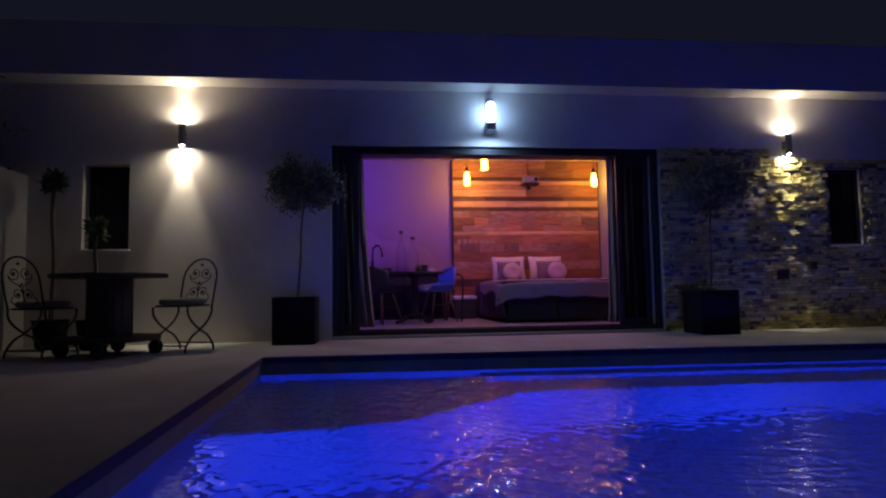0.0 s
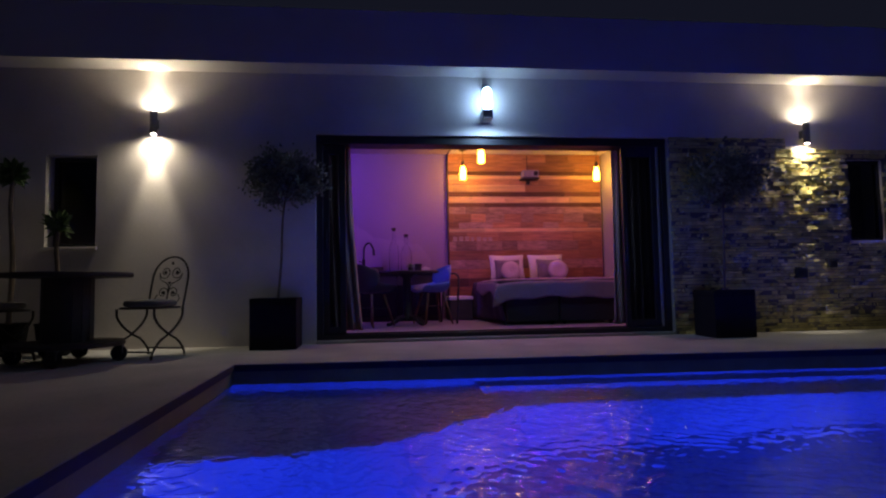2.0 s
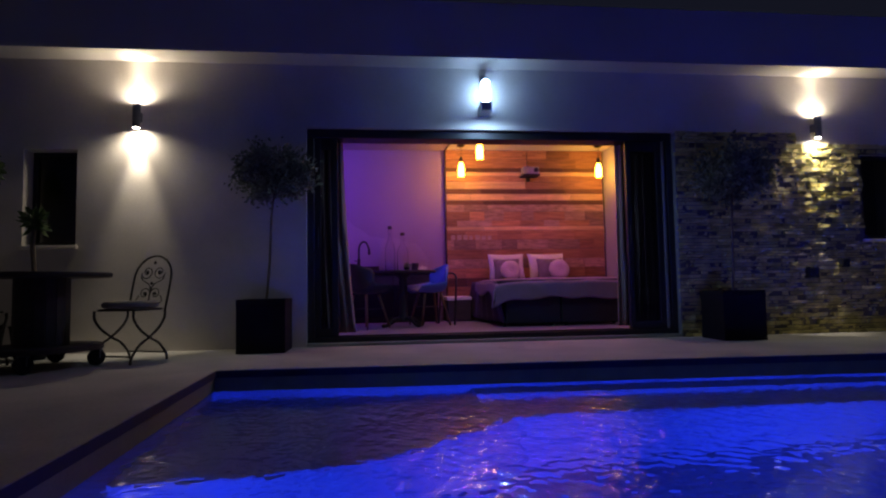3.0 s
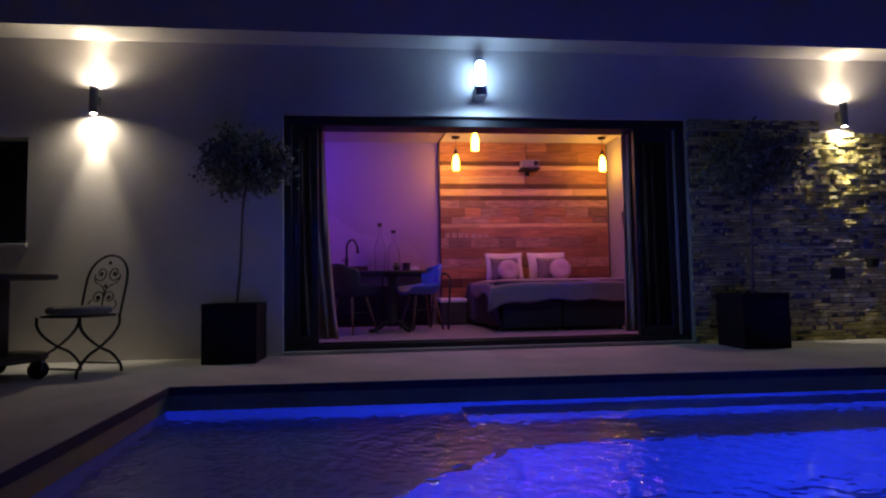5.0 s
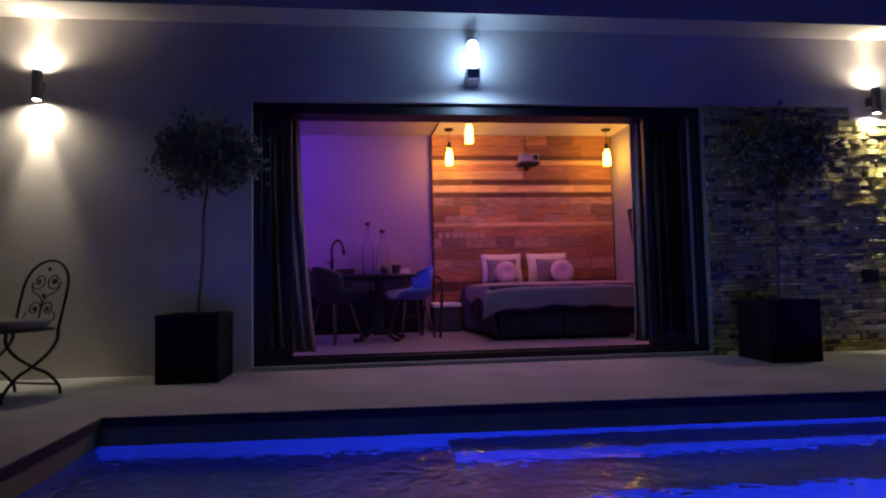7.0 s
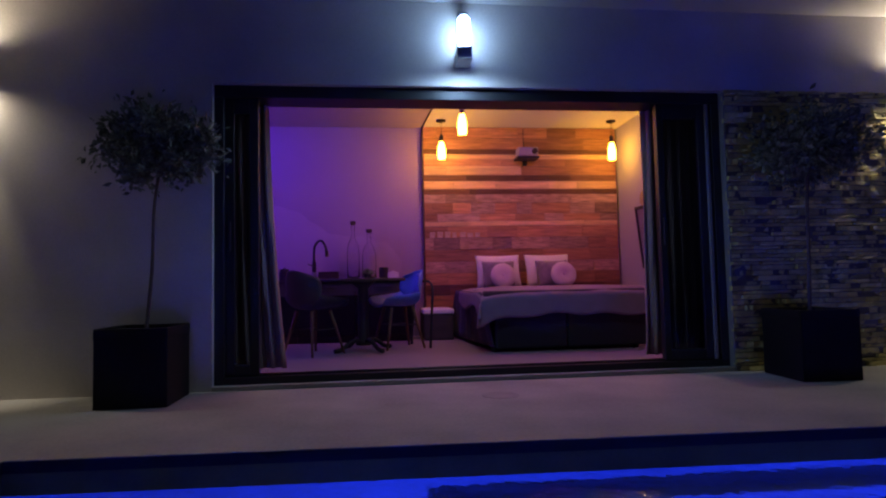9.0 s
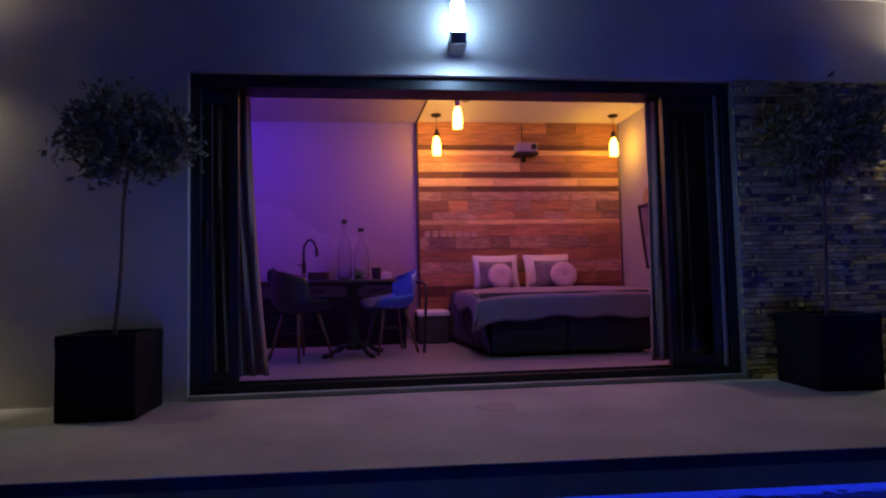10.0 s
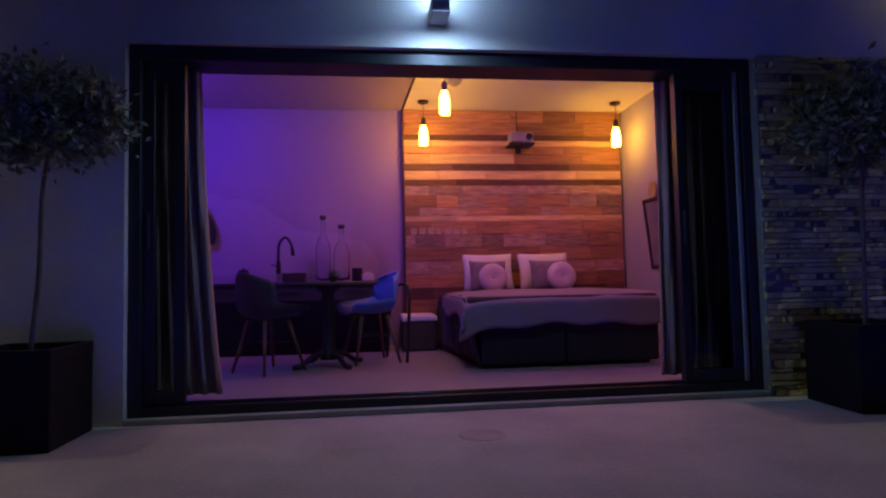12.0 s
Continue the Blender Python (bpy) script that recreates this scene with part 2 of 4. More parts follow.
# house shell
WIN_L = (-3.53, -3.04, 1.04, 1.99)
WIN_R = (5.33, 5.78, 1.03, 1.99)
HX0, HX1 = -6.5, 9.0
TOP = 3.45


def front_wall():
    y0, y1 = WALL_Y, ROOM[2]
    bs = []
    xs = [HX0, WIN_L[0], WIN_L[1], DOOR[0], DOOR[1], WIN_R[0], WIN_R[1], HX1]
    for i in (0, 2, 4, 6):
        bs.append((xs[i], y0, 0, xs[i + 1], y1, TOP))
    for w in (WIN_L, WIN_R):
        bs.append((w[0], y0, 0, w[1], y1, w[2]))
        bs.append((w[0], y0, w[3], w[1], y1, TOP))
    bs.append((DOOR[0], y0, DOOR[2], DOOR[1], y1, TOP))
    return boxes(*bs)


structure("wall_south", front_wall(), M_RENDER, "cream rendered house facade washed by wall lamps", "wall")
structure("wall_north", boxes((HX0, ROOM[3], 0, HX1, ROOM[3] + 0.2, TOP)), M_PLASTER, "mauve painted back wall of the room", "wall")
structure("wall_west", boxes((HX0 - 0.2, WALL_Y, 0, HX0, ROOM[3] + 0.2, TOP)), M_RENDER, "cream rendered end wall of the house", "wall")
structure("wall_east", boxes((HX1, WALL_Y, 0, HX1 + 0.2, ROOM[3] + 0.2, TOP)), M_RENDER, "cream rendered end wall of the house", "wall")
structure("partition_west", boxes((ROOM[0] - 0.15, ROOM[2], 0, ROOM[0], ROOM[3], TOP)), M_PLASTER, "mauve painted side wall of the room", "wall")
structure("partition_east", boxes((ROOM[1], ROOM[2], 0, ROOM[1] + 0.15, ROOM[3], TOP)), M_GREIGE, "grey-lilac painted side wall of the room", "wall")
structure("floor", boxes((ROOM[0], WALL_Y + 0.17, 0.0, ROOM[1], ROOM[3], FLOOR_IN)), M_FLOOR, "pale smooth screed floor of the room", "floor")
M_CEIL_MAUVE = mat("mauve_ceiling", (0.40, 0.31, 0.38), 0.8, vary=0.04, scale=1.5, bump=0.04)


def ceiling_panel(name, xs, material, label):
    bm = B()
    lo, hi = [[bm.verts.new((x, y, z)) for x, y in xs] for z in (CEIL_IN, CEIL_IN + 0.1)]
    bm.faces.new(lo[::-1])
    bm.faces.new(hi)
    for k in range(4):
        bm.faces.new((lo[k], lo[(k + 1) % 4], hi[(k + 1) % 4], hi[k]))
    structure(name, bm, material, label, "ceiling")


SPLIT = (1.10, 0.934)      # where the ceiling changes colour, at the door and at the back wall
ceiling_panel("ceiling_west", ((ROOM[0], ROOM[2]), (SPLIT[0], ROOM[2]), (SPLIT[1], ROOM[3]), (ROOM[0], ROOM[3])), M_CEIL_MAUVE, "darker mauve flat ceiling of the kitchen side")
ceiling_panel("ceiling_east", ((SPLIT[0], ROOM[2]), (ROOM[1], ROOM[2]), (ROOM[1], ROOM[3]), (SPLIT[1], ROOM[3])), M_CEIL, "white painted flat ceiling over the bed")
structure("roof", boxes((HX0 - 1.0, 5.125, SOFFIT, HX1 + 1.0, WALL_Y, 3.47), (HX0 - 1.0, WALL_Y, TOP, HX1 + 1.0, ROOM[3] + 0.5, 3.47)), M_SOFFIT, "rendered flat roof edge and soffit above the facade", "roof")

# ---- door, windows, cladding ----
M_RAIL = mat("dull_anodised_profile", (0.24, 0.24, 0.25), 0.6, vary=0.1, bump=0.03)
M_TINT = glass("tinted_door_glass", (0.52, 0.51, 0.54), 0.0, 1.45)
M_CURTAIN = mat("taupe_curtain_cloth", (0.32, 0.235, 0.20), 0.95, vary=0.12, scale=5, bump=0.25, grain=260)
door = thing("door_1", pose(0, 0, 0), "wide dark aluminium sliding glass door, slid open", "sliding door", kind="structure")
fy0, fy1 = WALL_Y + 0.05, WALL_Y + 0.17
part("door_head", boxes((DOOR[0], fy0, 2.145, DOOR[1], fy1 + 0.12, DOOR[2]), bevel=0.004), M_ALU, door)
part("door_jamb", boxes((DOOR[0], fy0, 0.0, DOOR[0] + 0.07, fy1, 2.145), bevel=0.004), M_ALU, door)
part("door_jamb", boxes((DOOR[1] - 0.07, fy0, 0.0, DOOR[1], fy1, 2.145), bevel=0.004), M_ALU, door)
part("threshold", boxes((DOOR[0] + 0.07, fy0, 0.0, DOOR[1] - 0.07, fy1, 0.085), (DOOR[0] + 0.07, fy0 + 0.05, 0.085, DOOR[1] - 0.07, fy0 + 0.06, 0.097), (DOOR[0] + 0.07, fy0 + 0.10, 0.085, DOOR[1] - 0.07, fy0 + 0.11, 0.097), bevel=0.002), M_ALU, door, "dark raised aluminium threshold with rails")
part("doorstep", boxes((DOOR[0], WALL_Y - 0.012, 0.0, DOOR[1], fy0 - 0.002, 0.034), bevel=0.004), M_TERRACE, door, "pale raised concrete doorstep")
part("guide_rail", boxes((DOOR[1] - 0.115, fy0 + 0.005, 0.09, DOOR[1] - 0.09, fy0 + 0.03, 2.145), bevel=0.003), M_RAIL, door, "bare aluminium guide rail")
part("guide_rail", boxes((DOOR[1] - 0.006, WALL_Y - 0.02, 0.0, DOOR[1] + 0.010, WALL_Y + 0.045, 2.22), bevel=0.003), M_RAIL, door, "bare aluminium edge profile")


def leaf(x0, x1, y, st):
    f = part("door_leaf", boxes((x0, y, 0.09, x0 + st, y + 0.04, 2.145), (x1 - st, y, 0.09, x1, y + 0.04, 2.145), (x0 + st, y, 0.09, x1 - st, y + 0.04, 0.17), (x0 + st, y, 2.03, x1 - st, y + 0.04, 2.145), bevel=0.003), M_ALU, door)
    pane = part("pane", boxes((x0 + st, y + 0.015, 0.17, x1 - st, y + 0.025, 2.03)), M_TINT, f, "dark tinted glass pane")
    pane.visible_shadow = False
    part("handle", boxes((x0 + st * 0.35, y - 0.025, 1.0, x0 + st * 0.35 + 0.018, y, 1.22), bevel=0.004), M_ALU, f)


leaf(-0.765, -0.525, fy0 + 0.04, 0.065)
leaf(2.60, 3.00, fy0 + 0.03, 0.055)
leaf(2.615, 3.045, fy0 + 0.08, 0.05)


def curtain(x0t, x1t, x0b, x1b, folds, label):
    th = thing("curtain", pose(x0t, 5.70, 0.115), label, "curtain", "curtains of the door")

    def fn(u, v):
        z = 2.50 * (1 - v)
        w = v ** 2.2
        x0, x1 = x0t + (x0b - x0t) * w, x1t + (x1b - x1t) * w
        ph = u * folds * 2 * math.pi
        return (x0 + (x1 - x0) * u - x0t + 0.008 * math.sin(3 * ph + v * 3), 0.028 * math.sin(ph + 0.6 * math.sin(v * 4)) + 0.01 * math.sin(2.3 * ph + 5 * v), z)
    bm = B()
    grid(bm, fn, folds * 12, 24)
    c = part("cloth", bm, M_CURTAIN, th, soft=True)
    s = c.modifiers.new("thick", "SOLIDIFY")
    s.thickness = 0.006
    bm = B()
    box(bm, min(x0t, x0b) - x0t, -0.012, 2.50, max(x1t, x1b) - x0t, 0.012, 2.585, 0.003)
    part("track", bm, M_ALU_LIGHT, th, "ceiling curtain track")


curtain(-0.80, -0.488, -0.80, -0.352, 5, "taupe cloth curtain gathered beside the open door")
curtain(2.565, 3.16, 2.535, 3.16, 7, "taupe cloth curtain gathered beside the door leaves")


def window(name, w, label, y):
    th = thing(name, pose((w[0] + w[1]) / 2, WALL_Y, w[2]), label, "window", kind="structure")
    a, h = (w[1] - w[0]) / 2, w[3] - w[2]
    part("window_frame", boxes((-a, y, 0, -a + 0.045, y + 0.06, h), (a - 0.045, y, 0, a, y + 0.06, h), (-a + 0.045, y, 0, a - 0.045, y + 0.06, 0.045), (-a + 0.045, y, h - 0.045, a - 0.045, y + 0.06, h), bevel=0.003), M_ALU, th)
    p = part("pane", boxes((-a + 0.045, y + 0.02, 0.045, a - 0.045, y + 0.035, h - 0.045)), M_TINT, th)
    part("window_sill", boxes((-a - 0.02, -0.035, -0.03, a + 0.02, y, 0.004), bevel=0.004), M_SOFFIT, th, "pale stone window sill")


window("window_1", WIN_L, "narrow dark glazed window set into the facade", 0.16)
window("window_2", WIN_R, "narrow dark glazed window set into the stone cladding", 0.03)

M_STONE = mat("split_slate_stone", (0.58, 0.515, 0.20), 0.85, vary=0.35, scale=9, bump=0.6, grain=55, piece=0.24)
M_STONE_FAR = mat("split_slate_stone_far", (0.58, 0.515, 0.20), 0.85, vary=0.35, scale=9, bump=0.6, grain=55, island=0.24)
M_MORTAR = mat("grey_mortar", (0.17, 0.155, 0.13), 0.95, vary=0.2)

# ---- lamps ----
M_BULB_WARM = glow("sconce_led", WARM, 330)
M_BULB_AMBER = glow("amber_filament_glass", (1.0, 0.46, 0.04), 29)
M_BULB_COOL = glow("cool_diffuser", (0.36, 0.61, 1.0), 25)
M_LAMPBOX = mat("pale_grey_lamp_box", (0.42, 0.43, 0.45), 0.7, vary=0.1)
M_BLACK = mat("black_metal", (0.02, 0.02, 0.02), 0.5, vary=0.2, bump=0.05)
M_GREYMETAL = mat("grey_painted_metal", (0.16, 0.16, 0.17), 0.75, vary=0.15, bump=0.05)
for x, y, z0, z1 in SCONCES:
    th = thing("wall_sconce", pose(x, y, z0), "grey cylindrical up and down wall lamp, lit warm white", "wall lamp", "sconces on the facade")
    h = z1 - z0
    bm = B()
    lathe(bm, [(0.028, 0.012), (0.028, 0.0), (0.036, 0.0), (0.036, h), (0.028, h), (0.028, h - 0.012)], 20)
    part("housing", bm, M_GREYMETAL, th, soft=False)
    part("backplate", boxes((-0.03, 0.03, h * 0.3, 0.03, WALL_Y - y, h * 0.7), bevel=0.004), M_GREYMETAL, th)
    for z in (0.004, h - 0.006):
        bm = B()
        lathe(bm, [(0.024, z), (0.024, z + 0.003)], 16)
        part("lens", bm, M_BULB_WARM, th, "glowing warm white lens")

th = thing("wall_lamp", pose(1.01, 5.285, 2.38), "square wall lamp with lit cool white glass cylinder", "wall lamp")
part("base_box", boxes((-0.055, -0.05, 0.0, 0.055, 0.145, 0.095), bevel=0.005), M_LAMPBOX, th)
part("backplate", boxes((-0.03, 0.11, 0.095, 0.03, 0.145, 0.43), bevel=0.004), M_LAMPBOX, th)
part("cap", boxes((-0.03, -0.03, 0.345, 0.03, 0.11, 0.362), bevel=0.004), M_GREYMETAL, th)
bm = B()
lathe(bm, [(0.028, 0.106), (0.046, 0.125), (0.05, 0.17), (0.05, 0.27), (0.046, 0.32), (0.028, 0.34)], 24)
part("diffuser", bm, M_BULB_COOL, th, "glowing cool white glass cylinder", soft=True)

for x, y, z in PENDANTS:
    th = thing("pendant_lamp", pose(x, y, z), "black pendant lamp with amber bottle-shaped glass bulb, lit", "pendant lamp", "pendants over the room")
    bm = B()
    lathe(bm, [(0.018, 0.0), (0.044, 0.004), (0.048, 0.03), (0.048, 0.11), (0.043, 0.155), (0.033, 0.19), (0.028, 0.215)], 20)
    part("bulb", bm, M_BULB_AMBER, th, "glowing amber glass bulb", soft=True).visible_shadow = False
    bm = B()
    lathe(bm, [(0.024, 0.213), (0.026, 0.28), (0.02, 0.295), (0.008, 0.31)], 16)
    part("socket", bm, M_BLACK, th)
    bm = B()
    top = CEIL_IN - z
    tube(bm, [(0, 0, 0.30), (0.002, 0, 0.3 + (top - 0.3) * 0.5), (0, 0, top - 0.02)], 0.0035, 6)
    part("cord", bm, M_BLACK, th)
    bm = B()
    lathe(bm, [(0.012, top - 0.035), (0.055, top - 0.022), (0.06, top - 0.002)], 20)
    part("canopy", bm, M_BLACK, th)

for x in POOL_LAMPS:
    th = thing("pool_lamp", POOL @ pose(x, PY, -0.52), "round underwater pool lamp glowing blue", "pool lamp", "lamps in the pool wall")
    bm = B()
    lathe(bm, [(0.0001, 0.03), (0.10, 0.03), (0.13, 0.02), (0.14, 0.0)], 24, pose(0, 0.0, 0, -90))
    part("bezel", bm, M_GREYMETAL, th)
    bm = B()
    lathe(bm, [(0.0001, 0.034), (0.09, 0.034)], 24, pose(0, 0.0, 0, -90), cap=False)
    part("lens", bm, glow("blue_led", BLUE, 20), th, "glowing blue lens")

# ---- planters and trees ----
M_POT = mat("black_planter_fibre", (0.011, 0.011, 0.012), 0.85, vary=0.3, scale=4, bump=0.1, spec=0.2)
M_SOIL = mat("dark_potting_soil", (0.05, 0.035, 0.025), 0.95, vary=0.4, scale=20, bump=0.8)
M_BARK = mat("grey_brown_bark", (0.14, 0.11, 0.085), 0.9, vary=0.3, scale=15, bump=0.5)
M_LEAF = mat("olive_green_leaves", (0.20, 0.23, 0.15), 0.6, vary=0.3, scale=6, bump=0.0, island=0.4)
M_LEAF2 = mat("fresh_green_leaves", (0.07, 0.12, 0.035), 0.5, vary=0.3, scale=6, bump=0.0, island=0.35)


def add_leaf(bm, p, d, size, wide=0.45):
    """One folded leaf blade from p along d."""
    d = d.normalized()
    s = d.cross(Vector((random.uniform(-1, 1), random.uniform(-1, 1), random.uniform(-0.3, 1)))).normalized()
    n = d.cross(s)
    a = bm.verts.new(p)
    b = bm.verts.new(p + d * size * 0.5 + s * size * wide * 0.5 + n * size * 0.08)
    c = bm.verts.new(p + d * size - n * size * 0.1)
    e = bm.verts.new(p + d * size * 0.5 - s * size * wide * 0.5 + n * size * 0.08)
    bm.faces.new((a, b, c))
    bm.faces.new((a, c, e))


def planter(name, m, label, group):
    th = thing(name, m, label, "planter", group)
    bm = B()
    r, h = 0.2225 * math.sqrt(2), 0.495
    lathe(bm, [(r * 0.99, 0.0), (r * 0.99, 0.43), (r, 0.435), (r, h), (r * 0.88, h), (r * 0.88, 0.44), (0.02, 0.43)], 4, pose(0, 0, 0, 0, 0, 45))
    bmesh.ops.bevel(bm, geom=[e for e in bm.edges if e.calc_length() > 0.04], offset=0.006, segments=2, affect="EDGES", profile=0.5)
    part("pot", bm, M_POT, th)
    bm = B()
    grid(bm, lambda u, v: ((u - 0.5) * 0.38, (v - 0.5) * 0.38, 0.45 + 0.02 * noise.noise((u * 9, v * 9, 1))), 16, 16)
    part("soil", bm, M_SOIL, th)
    return th


def topiary(m, lean, rx, rz, zc, seed, label):
    random.seed(seed)
    th = thing("topiary_tree", m, label, "tree", "trees beside the door")
    bm = B()
    top = Vector((lean, 0.0, zc - 0.05))
    tube(bm, smooth_path([(0, 0, 0), (lean * 0.25 + 0.01, 0.01, (zc) * 0.35), (lean * 0.6 - 0.005, 0, zc * 0.7), top], 6), 0.014, 8, 0.010)
    tips = []
    for i in range(46):
        a = i * 2.4 + random.uniform(-0.4, 0.4)
        e = random.uniform(-0.75, 1.15)
        k = random.uniform(0.55, 1.0) * (1.12 if random.random() < 0.2 else 1)
        p = Vector((lean + rx * k * math.cos(a) * math.cos(e), rx * 0.8 * k * math.sin(a) * math.cos(e), zc + rz * k * math.sin(e)))
        mid = (top + p) / 2 + Vector((random.uniform(-.03, .03), random.uniform(-.03, .03), random.uniform(-0.02, 0.04)))
        tube(bm, [top - Vector((0, 0, random.uniform(0, 0.12))), mid, p], 0.005, 4, 0.002)
        tips.append((p, (p - top).normalized(), mid))
    part("trunk", bm, M_BARK, th, soft=True)
    bm = B()
    for p, d, mid in tips:
        for j in range(105):
            f = random.random()
            q = mid.lerp(p, 0.25 + 0.8 * f) + Vector([random.gauss(0, 0.05) for _ in range(3)])
            dd = d * 0.6 + Vector([random.gauss(0, 0.7) for _ in range(3)])
            add_leaf(bm, q, dd, random.uniform(0.034, 0.066), 0.5)
    part("crown", bm, M_LEAF, th)
    return th


planter("planter", pose(-1.19, 5.15, 0), "square black planter standing against the rendered wall", "planters beside the door")
planter("planter", pose(3.49, 5.07, 0, 0, 0, -2), "square black planter standing before the stone cladding", "planters beside the door")
topiary(pose(-1.18, 5.15, 0.44), 0.09, 0.38, 0.30, 1.22, 5, "ball-clipped small-leaved tree on a thin leaning stem")
topiary(pose(3.51, 5.08, 0.44), 0.06, 0.42, 0.33, 1.24, 9, "loose round-crowned small-leaved tree on a thin stem")

# ---- patio furniture ----
M_IRON = mat("rusty_black_iron", (0.035, 0.028, 0.024), 0.6, metal=0.3, vary=0.4, scale=20, bump=0.2)
M_CUSHION = mat("grey_beige_cushion", (0.25, 0.23, 0.21), 0.95, vary=0.15, scale=6, bump=0.3, grain=220)
M_DARKWOOD = mat("dark_stained_timber", (0.045, 0.034, 0.027), 0.65, vary=0.35, scale=3, bump=0.3, stretch=(1, 8, 8))
M_RUBBER = mat("black_rubber", (0.02, 0.02, 0.02), 0.8)


def spiral(c, r, a0, turns, n=26, flip=1):
    return [(c[0] + flip * r * (1 - 0.8 * k / n) * math.cos(a0 + turns * 2 * math.pi * k / n), c[1] + r * (1 - 0.8 * k / n) * math.sin(a0 + turns * 2 * math.pi * k / n)) for k in range(n + 1)]


def bistro_chair(m, label):
    """Folding scrollwork chair; it faces +y, its seat is 0.44 up."""
    th = thing("garden_chair", m, label, "chair", "chairs round the reel table")
    w = 0.19
    for s in (-1, 1):
        for fwd in (1, -1):
            bm = B()
            x = s * w + fwd * 0.008
            tube(bm, smooth_path([(x, fwd * 0.20, 0.0), (x, fwd * 0.185, 0.06), (x, fwd * 0.10, 0.15), (x, 0, 0.20), (x, -fwd * 0.12, 0.28), (x, -fwd * 0.185, 0.36), (x, -fwd * 0.19, 0.43)], 6), 0.0105, 8)
            part("leg", bm, M_IRON, th, soft=True)
    for y in (-0.187, 0.187):
        bm = B()
        tube(bm, [(-w, y, 0.065), (w, y, 0.065)], 0.008, 6)
        part("stretcher", bm, M_IRON, th)
    bm = B()
    ring = [(0.2 * math.copysign(abs(math.cos(a)) ** 0.5, math.cos(a)), 0.2 * math.copysign(abs(math.sin(a)) ** 0.5, math.sin(a)), 0.435) for a in [2 * math.pi * k / 40 for k in range(41)]]
    tube(bm, ring, 0.009, 6)
    for k in range(-3, 4):
        tube(bm, [(k * 0.05, -0.19, 0.432), (k * 0.05, 0.19, 0.432)], 0.004, 5)
    part("seat_frame", bm, M_IRON, th)
    bm = B()
    lathe(bm, [(0.01, 0.446), (0.18, 0.446), (0.214, 0.458), (0.219, 0.485), (0.200, 0.503), (0.1, 0.510), (0.01, 0.505)], 32)
    bmesh.ops.transform(bm, matrix=Matrix.Diagonal((0.98, 1.0, 1, 1)), verts=bm.verts)
    part("cushion", bm, M_CUSHION, th, "flat grey beige seat cushion", soft=True)
    # back: leaning arch with scrolls
    def back(p):
        return (p[0], -0.19 - 0.24 * (p[1] - 0.44), p[1])
    bm = B()
    arch = [(-0.185, 0.43), (-0.19, 0.60)] + [(-0.19 * math.cos(math.pi * k / 14), 0.70 + 0.20 * math.sin(math.pi * k / 14)) for k in range(15)] + [(0.19, 0.60), (0.185, 0.43)]
    tube(bm, [back(p) for p in arch], 0.009, 8)
    part("back_frame", bm, M_IRON, th, soft=True)
    bm = B()
    for s in (-1, 1):
        tube(bm, [back(p) for p in spiral((0.062 * s, 0.755), 0.062, 3.6, 1.35, flip=-s)], 0.0045, 5)
        tube(bm, [back(p) for p in spiral((0.055 * s, 0.565), 0.055, -0.4, 1.35, flip=-s)], 0.0045, 5)
        tube(bm, [back(p) for p in smooth_path([(s * 0.12, 0.75, 0), (s * 0.105, 0.69, 0), (0.01 * s, 0.625, 0), (s * 0.005, 0.45, 0)], 6)], 0.0045, 5)
        tube(bm, [back(p) for p in smooth_path([(s * 0.11, 0.55, 0), (s * 0.13, 0.50, 0), (s * 0.06, 0.46, 0)], 6)], 0.0045, 5)
    for z, x in ((0.655, 0.0), (0.755, 0.062), (0.755, -0.062), (0.565, 0.055), (0.565, -0.055), (0.84, 0.0)):
        lathe(bm, [(0.002, -0.006), (0.016, 0), (0.002, 0.006)], 8, Matrix.Translation(back((x, z))) @ pose(0, 0, 0, 90))
    part("scrollwork", bm, M_IRON, th, "curled iron scrollwork", soft=True)
    return th


bistro_chair(pose(-2.19, 4.60, 0, 0, 0, 160), "rusty iron scrollwork folding chair with seat cushion")
bistro_chair(pose(-3.39, 4.47, 0, 0, 0, -15), "iron scrollwork folding chair pushed to the reel table")

reel = thing("reel_table", pose(-2.75, 4.34, 0), "dark wooden cable reel used as patio table on castors", "table")
bm = B()
lathe(bm, [(0.01, 0.705), (0.475, 0.705), (0.482, 0.712), (0.482, 0.738), (0.475, 0.744), (0.01, 0.744)], 48)
part("tabletop", bm, M_DARKWOOD, reel)
for k in range(16):
    bm = B()
    box(bm, -0.036, 0.165, 0.175, 0.036, 0.19, 0.705, 0.003, 1, pose(0, 0, 0, 0, 0, k * 22.5))
    part("stave", bm, M_DARKWOOD, reel)
bm = B()
lathe(bm, [(0.01, 0.135), (0.425, 0.135), (0.43, 0.14), (0.43, 0.17), (0.425, 0.175), (0.01, 0.175)], 48)
part("base", bm, M_DARKWOOD, reel)
for k in range(4):
    a = radians(12 + 90 * k)
    x, y = 0.385 * math.cos(a), 0.385 * math.sin(a)
    bm = B()
    lathe(bm, [(0.02, -0.02), (0.055, -0.022), (0.065, -0.012), (0.065, 0.012), (0.055, 0.022), (0.02, 0.02)], 20, pose(x, y, 0.066, 90, 0, 20))
    c = part("castor", bm, M_RUBBER, reel, "black rubber castor", soft=False)
    part("fork", boxes((x - 0.03, y - 0.03, 0.128, x + 0.03, y + 0.03, 0.135), (x - 0.036, y - 0.02, 0.06, x - 0.030, y + 0.02, 0.13), (x + 0.030, y - 0.02, 0.06, x + 0.036, y + 0.02, 0.13)), M_GREYMETAL, c)


